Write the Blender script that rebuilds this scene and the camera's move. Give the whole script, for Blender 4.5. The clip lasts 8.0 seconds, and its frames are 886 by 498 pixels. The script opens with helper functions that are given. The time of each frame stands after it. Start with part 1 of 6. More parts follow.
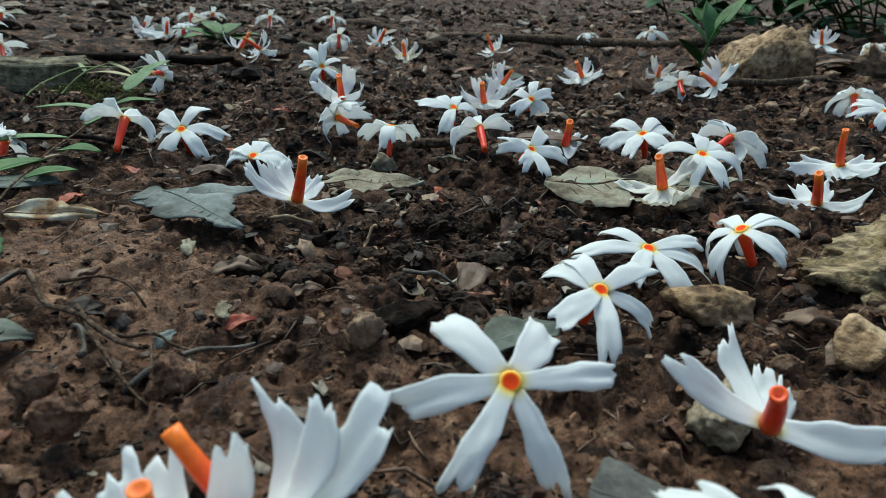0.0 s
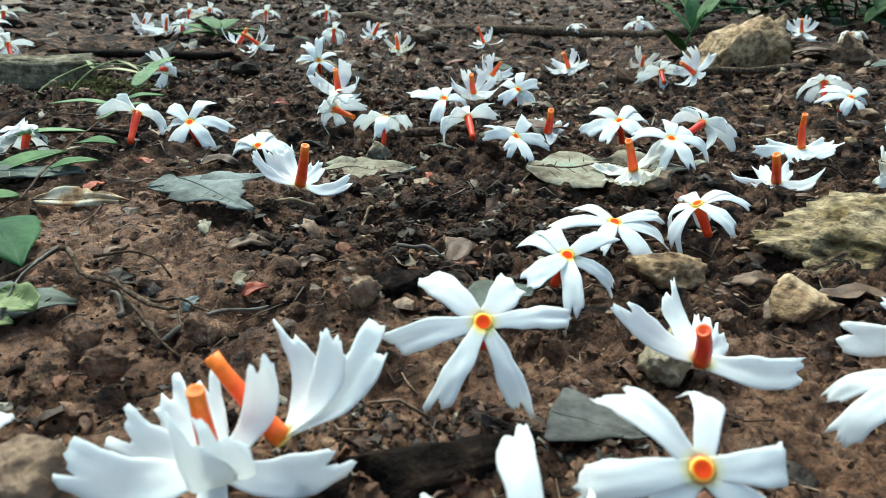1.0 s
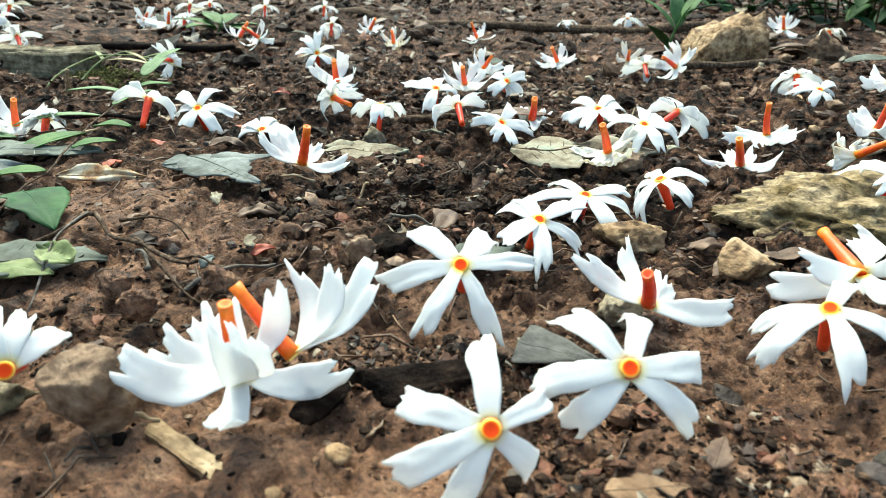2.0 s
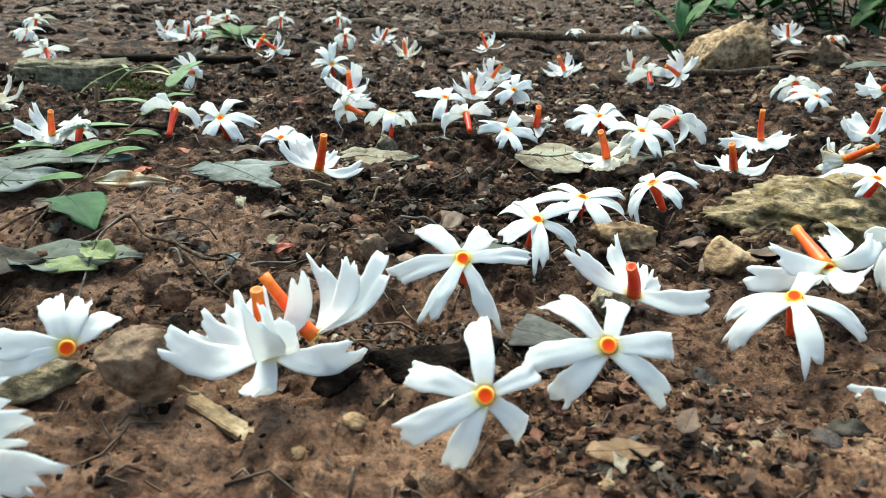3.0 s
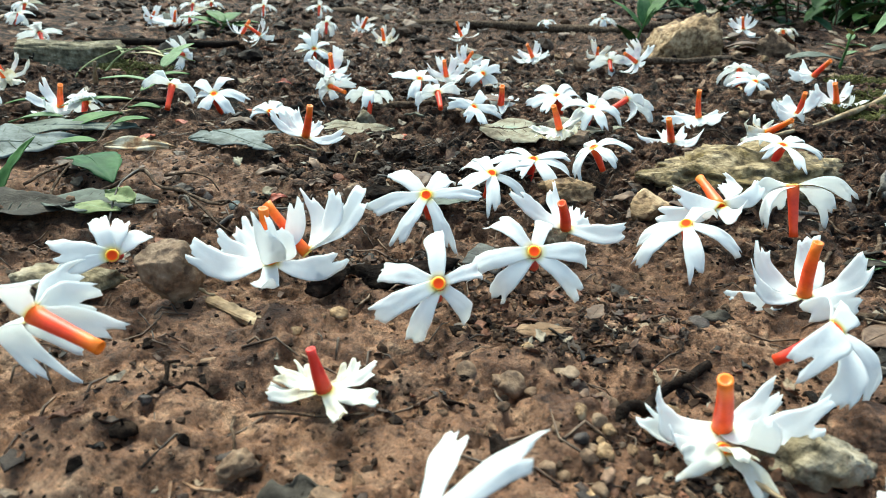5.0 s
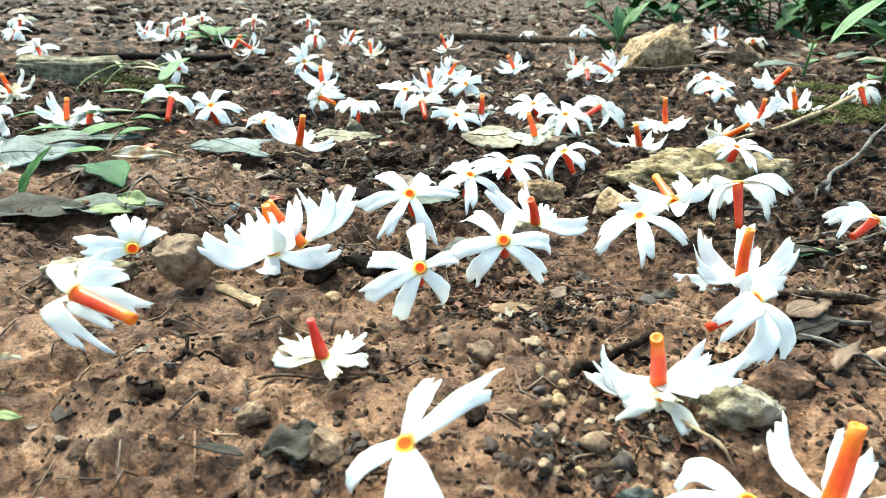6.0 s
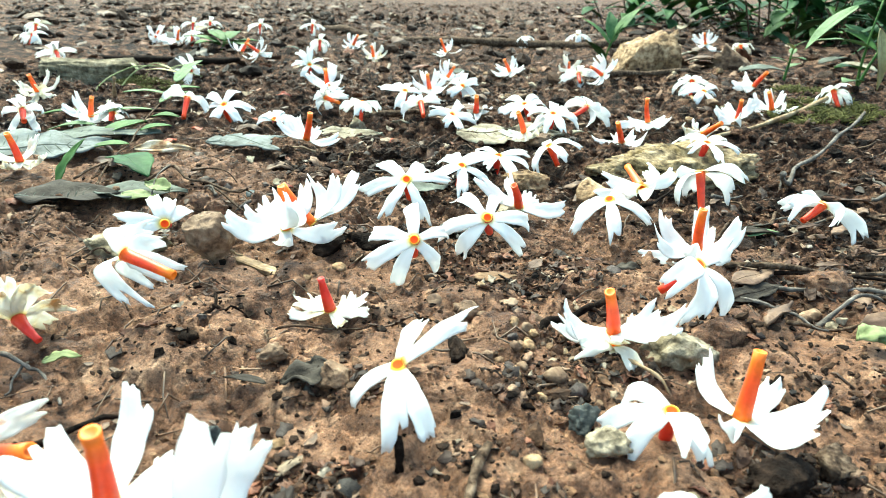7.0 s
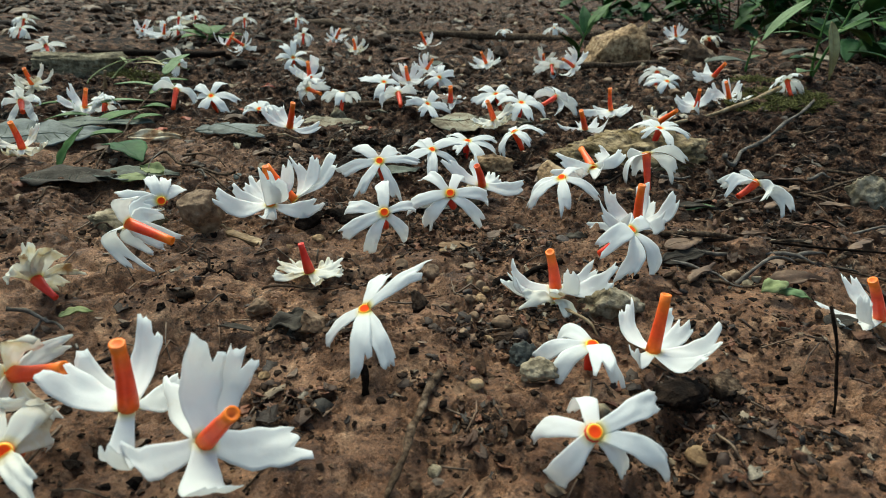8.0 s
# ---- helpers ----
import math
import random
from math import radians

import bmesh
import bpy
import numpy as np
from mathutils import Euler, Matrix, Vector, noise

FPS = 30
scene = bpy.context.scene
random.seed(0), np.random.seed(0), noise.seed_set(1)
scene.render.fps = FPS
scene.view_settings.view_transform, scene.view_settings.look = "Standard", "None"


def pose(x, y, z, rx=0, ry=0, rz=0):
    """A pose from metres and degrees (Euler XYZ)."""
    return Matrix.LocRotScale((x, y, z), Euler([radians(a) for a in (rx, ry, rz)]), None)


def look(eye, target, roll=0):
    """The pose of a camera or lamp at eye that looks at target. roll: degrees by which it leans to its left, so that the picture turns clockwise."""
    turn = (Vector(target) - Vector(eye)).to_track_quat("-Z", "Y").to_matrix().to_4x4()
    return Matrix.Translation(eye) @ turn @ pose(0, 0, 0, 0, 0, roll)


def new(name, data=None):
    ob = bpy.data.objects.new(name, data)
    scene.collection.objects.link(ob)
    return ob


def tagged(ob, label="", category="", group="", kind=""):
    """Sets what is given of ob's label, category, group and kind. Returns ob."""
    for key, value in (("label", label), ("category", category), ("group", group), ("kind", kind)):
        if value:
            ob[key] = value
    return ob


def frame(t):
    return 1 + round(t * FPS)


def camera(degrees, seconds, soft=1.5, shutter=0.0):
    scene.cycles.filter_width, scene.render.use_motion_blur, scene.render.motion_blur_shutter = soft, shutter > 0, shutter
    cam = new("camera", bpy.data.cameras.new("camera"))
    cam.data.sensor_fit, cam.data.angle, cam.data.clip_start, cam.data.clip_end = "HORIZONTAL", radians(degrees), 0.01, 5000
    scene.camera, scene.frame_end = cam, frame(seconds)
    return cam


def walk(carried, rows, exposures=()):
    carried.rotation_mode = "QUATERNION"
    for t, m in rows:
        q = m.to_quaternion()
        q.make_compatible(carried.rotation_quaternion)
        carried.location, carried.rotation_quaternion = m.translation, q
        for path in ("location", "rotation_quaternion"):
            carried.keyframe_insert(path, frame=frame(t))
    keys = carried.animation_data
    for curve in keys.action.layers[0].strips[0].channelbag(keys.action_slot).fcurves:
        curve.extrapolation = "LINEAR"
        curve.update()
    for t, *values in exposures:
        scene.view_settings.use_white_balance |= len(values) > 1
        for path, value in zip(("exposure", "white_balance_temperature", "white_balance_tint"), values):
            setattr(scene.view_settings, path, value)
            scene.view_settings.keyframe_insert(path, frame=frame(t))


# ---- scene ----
cam = camera(66.1, 8.0, soft=0.9)
cam.data.dof.use_dof = True
cam.data.dof.focus_distance = 0.19
cam.data.dof.aperture_fstop = 46.0
PATH = [
    (0, (0.15416, 0.16737, 0.05828), (0.1514, 2.0280, -0.6751), 2.84),
    (0.5, (0.15560, 0.15963, 0.05923), (0.1631, 2.0162, -0.6844), 2.51),
    (1, (0.15625, 0.14981, 0.06148), (0.1621, 2.0010, -0.6955), 2.16),
    (1.5, (0.15795, 0.14020, 0.06178), (0.1777, 1.9856, -0.7089), 2.18),
    (2, (0.15843, 0.13065, 0.06165), (0.1765, 1.9790, -0.7021), 2.52),
    (3.3, (0.16029, 0.11404, 0.06552), (0.1343, 1.9694, -0.6808), 1.82),
    (3.5, (0.15994, 0.11148, 0.06441), (0.1705, 1.9655, -0.6856), 2.40),
    (4, (0.16212, 0.10229, 0.06533), (0.1681, 1.9572, -0.6825), 2.39),
    (4.5, (0.16269, 0.09643, 0.06556), (0.1800, 1.9474, -0.6919), 2.84),
    (5, (0.16380, 0.08412, 0.06492), (0.2032, 1.9319, -0.6993), 2.81),
    (5.2, (0.16489, 0.07985, 0.06609), (0.2137, 1.9257, -0.7023), 2.64),
    (6.3, (0.16603, 0.05868, 0.06856), (0.2434, 1.9187, -0.6625), 2.57),
    (6.5, (0.16666, 0.05418, 0.06890), (0.2525, 1.9136, -0.6625), 2.78),
    (7, (0.16763, 0.04078, 0.07007), (0.2300, 1.9031, -0.6565), 2.52),
    (7.5, (0.16716, 0.02940, 0.07193), (0.2638, 1.8898, -0.6558), 2.44),
    (8, (0.17288, 0.01792, 0.07256), (0.2713, 1.8721, -0.6707), 2.45),
]
EXPOSURES = [
    (0.0, 0.88, 5800, -10), (0.5, 0.86, 5800, -19), (1.0, 1.62, 5850, -13), (2.0, 2.08, 6400, -10), (3.5, 1.71, 6230, -11), (4.5, 1.71, 6200, -12),
    (5.2, 2.02, 6100, -11), (6.4, 2.57, 6250, -15), (7.1, 2.57, 6350, -15), (7.5, 1.97, 6570, -10), (8.0, 1.12, 6570, -10),
]
walk(cam, [(t, look(eye, target, roll)) for t, eye, target, roll in PATH], EXPOSURES)

# ---- light: bright shade under an open overcast sky ----
world = bpy.data.worlds.new("sky")
scene.world = world
world.use_nodes = True
wn = world.node_tree.nodes
sky = wn.new("ShaderNodeTexSky")
sky.sky_type = "NISHITA"
sky.sun_disc = False
sky.sun_elevation = radians(58)
sky.sun_rotation = radians(-20)
sky.air_density = 1.0
sky.dust_density = 4.0
world.node_tree.links.new(sky.outputs[0], wn["Background"].inputs[0])
wn["Background"].inputs[1].default_value = 0.10

sun_data = bpy.data.lights.new("sun", "SUN")
sun_data.energy = 1.5
sun_data.angle = radians(35)
sun_data.color = (1.0, 0.96, 0.9)
sun = new("sun", sun_data)
sun.matrix_world = look((-0.6, 1.6, 2.6), (0.1, 0.2, 0.0))


# ---- materials ----
def material(name):
    m = bpy.data.materials.new(name)
    m.use_nodes = True
    nt = m.node_tree
    return m, nt, nt.nodes["Principled BSDF"], nt.nodes["Material Output"]


def node(nt, kind, **values):
    n = nt.nodes.new(kind)
    for key, value in values.items():
        n.inputs[key.replace("_", " ")].default_value = value
    return n


def coords(nt, shift=True):
    """Object coordinates, moved by the object's own random number."""
    tc = nt.nodes.new("ShaderNodeTexCoord")
    if not shift:
        return tc.outputs["Object"]
    info = nt.nodes.new("ShaderNodeObjectInfo")
    mul = nt.nodes.new("ShaderNodeMath")
    mul.operation = "MULTIPLY"
    mul.inputs[1].default_value = 7.3
    add = nt.nodes.new("ShaderNodeVectorMath")
    nt.links.new(info.outputs["Random"], mul.inputs[0])
    nt.links.new(tc.outputs["Object"], add.inputs[0])
    nt.links.new(mul.outputs[0], add.inputs[1])
    return add.outputs[0]


def noise_tex(nt, vec, scale, detail=6.0, rough=0.6):
    n = node(nt, "ShaderNodeTexNoise", Scale=scale, Detail=detail, Roughness=rough)
    nt.links.new(vec, n.inputs["Vector"])
    return n.outputs["Fac"]


def ramp(nt, fac, stops):
    r = nt.nodes.new("ShaderNodeValToRGB")
    els = r.color_ramp.elements
    while len(els) < len(stops):
        els.new(0.5)
    for el, (p, c) in zip(els, stops):
        el.position, el.color = p, (*c, 1.0)
    nt.links.new(fac, r.inputs[0])
    return r.outputs[0]


def mix(nt, fac, a, b, blend="MIX"):
    m = nt.nodes.new("ShaderNodeMix")
    m.data_type, m.blend_type = "RGBA", blend
    for socket, value in ((m.inputs[0], fac), (m.inputs[6], a), (m.inputs[7], b)):
        if hasattr(value, "is_linked"):
            nt.links.new(value, socket)
        else:
            socket.default_value = value if isinstance(value, float) else (*value, 1.0)
    return m.outputs[2]


def bump(nt, bsdf, fac, strength, distance, prior=None):
    b = node(nt, "ShaderNodeBump", Strength=strength, Distance=distance)
    nt.links.new(fac, b.inputs["Height"])
    if prior is not None:
        nt.links.new(prior, b.inputs["Normal"])
    nt.links.new(b.outputs[0], bsdf.inputs["Normal"])
    return b.outputs[0]


def rough_matter(name, stops, scale, stain, stain_scale, rough=0.8, relief=0.0006, spec=0.3, island=0.0, shift=True):
    """Grain by fine noise, stains by coarse noise, relief by both."""
    m, nt, bsdf, _ = material(name)
    vec = coords(nt, shift)
    fine = noise_tex(nt, vec, scale)
    coarse = noise_tex(nt, vec, stain_scale, 4.0)
    col = ramp(nt, fine, stops)
    mask = ramp(nt, coarse, [(0.42, (0, 0, 0)), (0.62, (1, 1, 1))])
    col = mix(nt, mask, col, mix(nt, 1.0, col, stain, "MULTIPLY"))
    if island:
        geo = nt.nodes.new("ShaderNodeNewGeometry")
        tone = ramp(nt, geo.outputs["Random Per Island"], [(0.0, (1 - island,) * 3), (0.55, (1.0, 0.97, 0.93)), (0.9, (1 + island, 1 + 0.9 * island, 1 + 0.75 * island)), (1.0, (1 + 2.4 * island, 1 + 2.1 * island, 1 + 1.7 * island))])
        col = mix(nt, 1.0, col, tone, "MULTIPLY")
    nt.links.new(col, bsdf.inputs["Base Color"])
    bsdf.inputs["Roughness"].default_value = rough
    bsdf.inputs["Specular IOR Level"].default_value = spec
    a = bump(nt, bsdf, coarse, 0.6, relief * 2)
    bump(nt, bsdf, fine, 0.9, relief, a)
    return m


def soil_material():
    """Trodden brown mud, giving way to dark crumbly humus."""
    m, nt, bsdf, _ = material("soil")
    vec = coords(nt, False)
    grain = noise_tex(nt, vec, 1500.0, 4.0, 0.75)
    fine = noise_tex(nt, vec, 560.0, 7.0, 0.72)
    mid = noise_tex(nt, vec, 125.0, 8.0, 0.66)
    patch = noise_tex(nt, vec, 34.0, 5.0, 0.6)
    mud = ramp(nt, mid, [(0.34, (0.100, 0.046, 0.024)), (0.43, (0.270, 0.135, 0.072)), (0.53, (0.425, 0.228, 0.129)), (0.68, (0.60, 0.38, 0.240))])
    humus = ramp(nt, mid, [(0.38, (0.008, 0.005, 0.003)), (0.46, (0.050, 0.028, 0.018)), (0.55, (0.190, 0.098, 0.058)), (0.70, (0.43, 0.30, 0.20))])

    def reach(centre, offset):
        d = nt.nodes.new("ShaderNodeVectorMath")
        d.operation = "DISTANCE"
        d.inputs[1].default_value = centre
        nt.links.new(vec, d.inputs[0])
        far = nt.nodes.new("ShaderNodeMath")
        far.operation = "MULTIPLY_ADD"
        far.inputs[1].default_value = 3.6
        far.inputs[2].default_value = offset
        nt.links.new(d.outputs["Value"], far.inputs[0])
        return far.outputs[0]

    def join(kind, a, b):
        n = nt.nodes.new("ShaderNodeMath")
        n.operation = kind
        nt.links.new(a, n.inputs[0])
        nt.links.new(b, n.inputs[1])
        return n.outputs[0]

    total = join("ADD", join("MINIMUM", reach((0.15, -0.04, 0.0), -1.03), reach((0.060, 0.285, 0.0), -0.20)), patch)
    zone = ramp(nt, total, [(0.39, (0, 0, 0)), (0.63, (1, 1, 1))])
    col = mix(nt, zone, mud, humus)
    # Grain tone; the low end of the bump noise also paints in crevice shade.
    crumb = ramp(nt, fine, [(0.36, (0.12, 0.10, 0.09)), (0.44, (0.66, 0.63, 0.61)), (0.52, (1.0, 1.0, 1.0)), (0.58, (1.12, 1.11, 1.10)), (0.66, (1.6, 1.57, 1.52))])
    smear = ramp(nt, fine, [(0.35, (0.16, 0.14, 0.13)), (0.42, (0.62, 0.59, 0.58)), (0.49, (1.0, 1.0, 1.0)), (0.58, (1.08, 1.07, 1.06)), (0.66, (1.5, 1.46, 1.40))])
    col = mix(nt, 1.0, col, mix(nt, zone, smear, crumb), "MULTIPLY")
    specks = ramp(nt, grain, [(0.34, (0.32, 0.30, 0.29)), (0.45, (0.96, 0.95, 0.94)), (0.55, (1.04, 1.04, 1.04)), (0.66, (1.5, 1.47, 1.42))])
    col = mix(nt, 1.0, col, specks, "MULTIPLY")
    damp = ramp(nt, patch, [(0.36, (0.50, 0.46, 0.45)), (0.52, (1, 1, 1))])
    col = mix(nt, 1.0, col, damp, "MULTIPLY")
    nt.links.new(col, bsdf.inputs["Base Color"])
    gloss = ramp(nt, mid, [(0.35, (0.36,) * 3), (0.6, (0.7,) * 3)])
    nt.links.new(mix(nt, zone, gloss, (0.80, 0.80, 0.80)), bsdf.inputs["Roughness"])
    nt.links.new(ramp(nt, zone, [(0.0, (0.32,) * 3), (1.0, (0.18,) * 3)]), bsdf.inputs["Specular IOR Level"])
    a = bump(nt, bsdf, mid, 0.9, 0.005)
    a = bump(nt, bsdf, fine, 1.0, 0.0045, a)
    bump(nt, bsdf, grain, 1.0, 0.0018, a)
    return m


def petal_material(name, wilted):
    m, nt, bsdf, out = material(name)
    own = coords(nt, False)
    vec = coords(nt, True)
    length = nt.nodes.new("ShaderNodeVectorMath")
    length.operation = "LENGTH"
    nt.links.new(own, length.inputs[0])
    away = nt.nodes.new("ShaderNodeMath")
    away.operation = "MULTIPLY"
    away.inputs[1].default_value = 100.0
    nt.links.new(length.outputs["Value"], away.inputs[0])
    fine = noise_tex(nt, vec, 700.0, 4.0)
    blot = noise_tex(nt, vec, 160.0, 5.0)
    if wilted:
        white = ramp(nt, blot, [(0.28, (0.40, 0.25, 0.12)), (0.37, (0.74, 0.68, 0.52)), (0.50, (0.82, 0.81, 0.75)), (0.7, (0.80, 0.80, 0.76))])
    else:
        white = ramp(nt, blot, [(0.22, (0.78, 0.75, 0.68)), (0.33, (0.84, 0.85, 0.835)), (0.7, (0.865, 0.875, 0.865))])
    tint = ramp(nt, away.outputs[0], [(0.10, (0.93, 0.58, 0.09)), (0.135, (0.96, 0.76, 0.24)), (0.165, (0.98, 0.90, 0.52)), (0.20, (0.99, 0.96, 0.80)), (0.27, (1, 1, 1))])
    col = mix(nt, 1.0, white, tint, "MULTIPLY")
    nt.links.new(col, bsdf.inputs["Base Color"])
    bsdf.inputs["Roughness"].default_value = 0.55
    bsdf.inputs["Specular IOR Level"].default_value = 0.25
    nb = bump(nt, bsdf, blot, 0.25, 0.0005)
    bump(nt, bsdf, fine, 0.4, 0.0002, nb)
    thin = nt.nodes.new("ShaderNodeBsdfTranslucent")
    nt.links.new(col, thin.inputs[0])
    both = nt.nodes.new("ShaderNodeMixShader")
    both.inputs[0].default_value = 0.5
    nt.links.new(bsdf.outputs[0], both.inputs[1])
    nt.links.new(thin.outputs[0], both.inputs[2])
    nt.links.new(both.outputs[0], out.inputs[0])
    return m


def tube_material(name, tones, tip):
    """Orange or crimson, redder in the middle and yellow at the corolla."""
    m, nt, bsdf, _ = material(name)
    own = coords(nt, False)
    sep = nt.nodes.new("ShaderNodeSeparateXYZ")
    nt.links.new(own, sep.inputs[0])
    down = nt.nodes.new("ShaderNodeMath")
    down.operation = "MULTIPLY"
    down.inputs[1].default_value = -72.0
    nt.links.new(sep.outputs[2], down.inputs[0])
    info = nt.nodes.new("ShaderNodeObjectInfo")
    body = ramp(nt, info.outputs["Random"], [(0.5 * k, c) for k, c in enumerate(tones)])
    ends = ramp(nt, down.outputs[0], [(0.0, (1.0, 2.6, 2.0)), (0.1, (1.0, 1.5, 1.0)), (0.3, (0.95, 0.8, 1.0)), (0.6, (1, 1, 1))])
    streak = ramp(nt, noise_tex(nt, coords(nt, True), 500.0, 3.0), [(0.3, (0.8, 0.72, 0.7)), (0.6, (1, 1, 1))])
    ripe = ramp(nt, down.outputs[0], [(0.58, (0, 0, 0)), (0.90, (1, 1, 1))])
    col = mix(nt, ripe, mix(nt, 1.0, body, ends, "MULTIPLY"), tip)
    col = mix(nt, 1.0, col, streak, "MULTIPLY")
    nt.links.new(col, bsdf.inputs["Base Color"])
    bsdf.inputs["Roughness"].default_value = 0.42
    bsdf.inputs["Specular IOR Level"].default_value = 0.35
    return m


def throat_material():
    m, nt, bsdf, _ = material("orange_throat")
    own = coords(nt, False)
    length = nt.nodes.new("ShaderNodeVectorMath")
    length.operation = "LENGTH"
    nt.links.new(own, length.inputs[0])
    away = nt.nodes.new("ShaderNodeMath")
    away.operation = "MULTIPLY"
    away.inputs[1].default_value = 455.0
    nt.links.new(length.outputs["Value"], away.inputs[0])
    col = ramp(nt, away.outputs[0], [(0.0, (0.72, 0.050, 0.010)), (0.36, (0.76, 0.060, 0.009)), (0.44, (0.84, 0.16, 0.012)), (0.52, (0.93, 0.50, 0.06)), (0.60, (0.96, 0.76, 0.24))])
    nt.links.new(col, bsdf.inputs["Base Color"])
    bsdf.inputs["Roughness"].default_value = 0.85
    bsdf.inputs["Specular IOR Level"].default_value = 0.08
    return m


def leaf_material(name, stops, scale, rough=0.5, spec=0.4, through_light=0.25, relief=0.0004):
    m, nt, bsdf, out = material(name)
    vec = coords(nt, True)
    fine = noise_tex(nt, vec, scale * 6, 4.0)
    blot = noise_tex(nt, vec, scale, 5.0)
    col = ramp(nt, blot, stops)
    col = mix(nt, 1.0, col, ramp(nt, fine, [(0.3, (0.7, 0.7, 0.68)), (0.6, (1, 1, 1))]), "MULTIPLY")
    nt.links.new(col, bsdf.inputs["Base Color"])
    bsdf.inputs["Roughness"].default_value = rough
    bsdf.inputs["Specular IOR Level"].default_value = spec
    nb = bump(nt, bsdf, blot, 0.5, relief * 2)
    bump(nt, bsdf, fine, 0.5, relief, nb)
    thin = nt.nodes.new("ShaderNodeBsdfTranslucent")
    nt.links.new(col, thin.inputs[0])
    both = nt.nodes.new("ShaderNodeMixShader")
    both.inputs[0].default_value = through_light
    nt.links.new(bsdf.outputs[0], both.inputs[1])
    nt.links.new(thin.outputs[0], both.inputs[2])
    nt.links.new(both.outputs[0], out.inputs[0])
    return m


SOIL = soil_material()
CRUMB = rough_matter("soil_crumbs", [(0.3, (0.023, 0.015, 0.009)), (0.5, (0.090, 0.052, 0.030)), (0.7, (0.201, 0.120, 0.070))], 700, (0.6, 0.55, 0.5), 60, 0.8, 0.0007, 0.2, 0.55, False)
LITTER = rough_matter("litter", [(0.3, (0.032, 0.021, 0.014)), (0.5, (0.095, 0.062, 0.040)), (0.72, (0.233, 0.165, 0.107))], 600, (0.6, 0.45, 0.35), 90, 0.62, 0.0003, 0.35, 0.42, False)
PETAL = petal_material("white_petal", False)
WILTED = petal_material("wilted_petal", True)
TUBE = tube_material("orange_tube", [(0.84, 0.060, 0.022), (0.90, 0.085, 0.014), (0.94, 0.120, 0.010)], (0.94, 0.21, 0.014))
TUBE_RED = tube_material("crimson_tube", [(0.64, 0.030, 0.022), (0.74, 0.040, 0.018), (0.82, 0.065, 0.014)], (0.82, 0.075, 0.014))
THROAT = throat_material()
STONE_TAN = rough_matter("tan_stone", [(0.38, (0.12, 0.07, 0.035)), (0.5, (0.30, 0.19, 0.098)), (0.63, (0.47, 0.335, 0.195))], 260, (0.5, 0.45, 0.38), 70, 0.8, 0.0022)
STONE_OLIVE = rough_matter("mossy_stone", [(0.38, (0.085, 0.060, 0.032)), (0.49, (0.235, 0.170, 0.090)), (0.63, (0.45, 0.345, 0.205))], 260, (0.46, 0.42, 0.27), 60, 0.85, 0.0036)
STONE_BROWN = rough_matter("brown_stone", [(0.36, (0.075, 0.044, 0.026)), (0.46, (0.165, 0.102, 0.060)), (0.58, (0.235, 0.155, 0.095)), (0.68, (0.34, 0.24, 0.155))], 340, (0.62, 0.57, 0.52), 80, 0.75, 0.0011)
STONE_PALE = rough_matter("pale_stone", [(0.38, (0.12, 0.095, 0.06)), (0.5, (0.28, 0.23, 0.155)), (0.64, (0.43, 0.36, 0.26))], 300, (0.55, 0.52, 0.42), 90, 0.75, 0.0016)
STONE_DARK = rough_matter("dark_stone", [(0.38, (0.020, 0.014, 0.011)), (0.52, (0.060, 0.042, 0.034)), (0.66, (0.12, 0.09, 0.075))], 300, (0.6, 0.6, 0.6), 90, 0.65, 0.0015)
STONE_SLATE = rough_matter("slate_pebble", [(0.3, (0.020, 0.023, 0.022)), (0.55, (0.045, 0.050, 0.046)), (0.75, (0.11, 0.115, 0.105))], 300, (0.6, 0.6, 0.55), 90, 0.65, 0.0012)
BARK = rough_matter("bark", [(0.34, (0.022, 0.014, 0.009)), (0.5, (0.085, 0.055, 0.035)), (0.66, (0.20, 0.145, 0.10))], 620, (0.6, 0.55, 0.5), 150, 0.85, 0.0012, 0.12)
BARK_GREY = rough_matter("grey_bark", [(0.3, (0.04, 0.033, 0.028)), (0.5, (0.115, 0.098, 0.082)), (0.72, (0.24, 0.21, 0.18))], 420, (0.5, 0.47, 0.42), 70, 0.85, 0.0010)
STRAW = rough_matter("straw", [(0.3, (0.16, 0.11, 0.06)), (0.5, (0.33, 0.24, 0.135)), (0.72, (0.48, 0.38, 0.25))], 380, (0.6, 0.5, 0.4), 80, 0.7, 0.0005)
BARK_OLIVE = rough_matter("olive_weathered_wood", [(0.3, (0.06, 0.047, 0.028)), (0.5, (0.20, 0.165, 0.10)), (0.72, (0.37, 0.32, 0.22))], 320, (0.35, 0.33, 0.26), 50, 0.85, 0.0018)
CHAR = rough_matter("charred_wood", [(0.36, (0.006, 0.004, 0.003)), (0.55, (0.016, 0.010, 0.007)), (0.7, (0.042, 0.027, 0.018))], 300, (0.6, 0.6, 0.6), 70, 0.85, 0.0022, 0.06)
LEAF_BEIGE = leaf_material("beige_dead_leaf", [(0.3, (0.07, 0.05, 0.03)), (0.43, (0.20, 0.165, 0.11)), (0.56, (0.30, 0.275, 0.20)), (0.70, (0.24, 0.285, 0.215))], 110, 0.75, 0.2, 0.1, 0.0008)
LEAF_GREY = leaf_material("grey_dead_leaf", [(0.3, (0.06, 0.06, 0.046)), (0.5, (0.115, 0.128, 0.105)), (0.7, (0.185, 0.205, 0.175))], 80, 0.75, 0.12, 0.08)
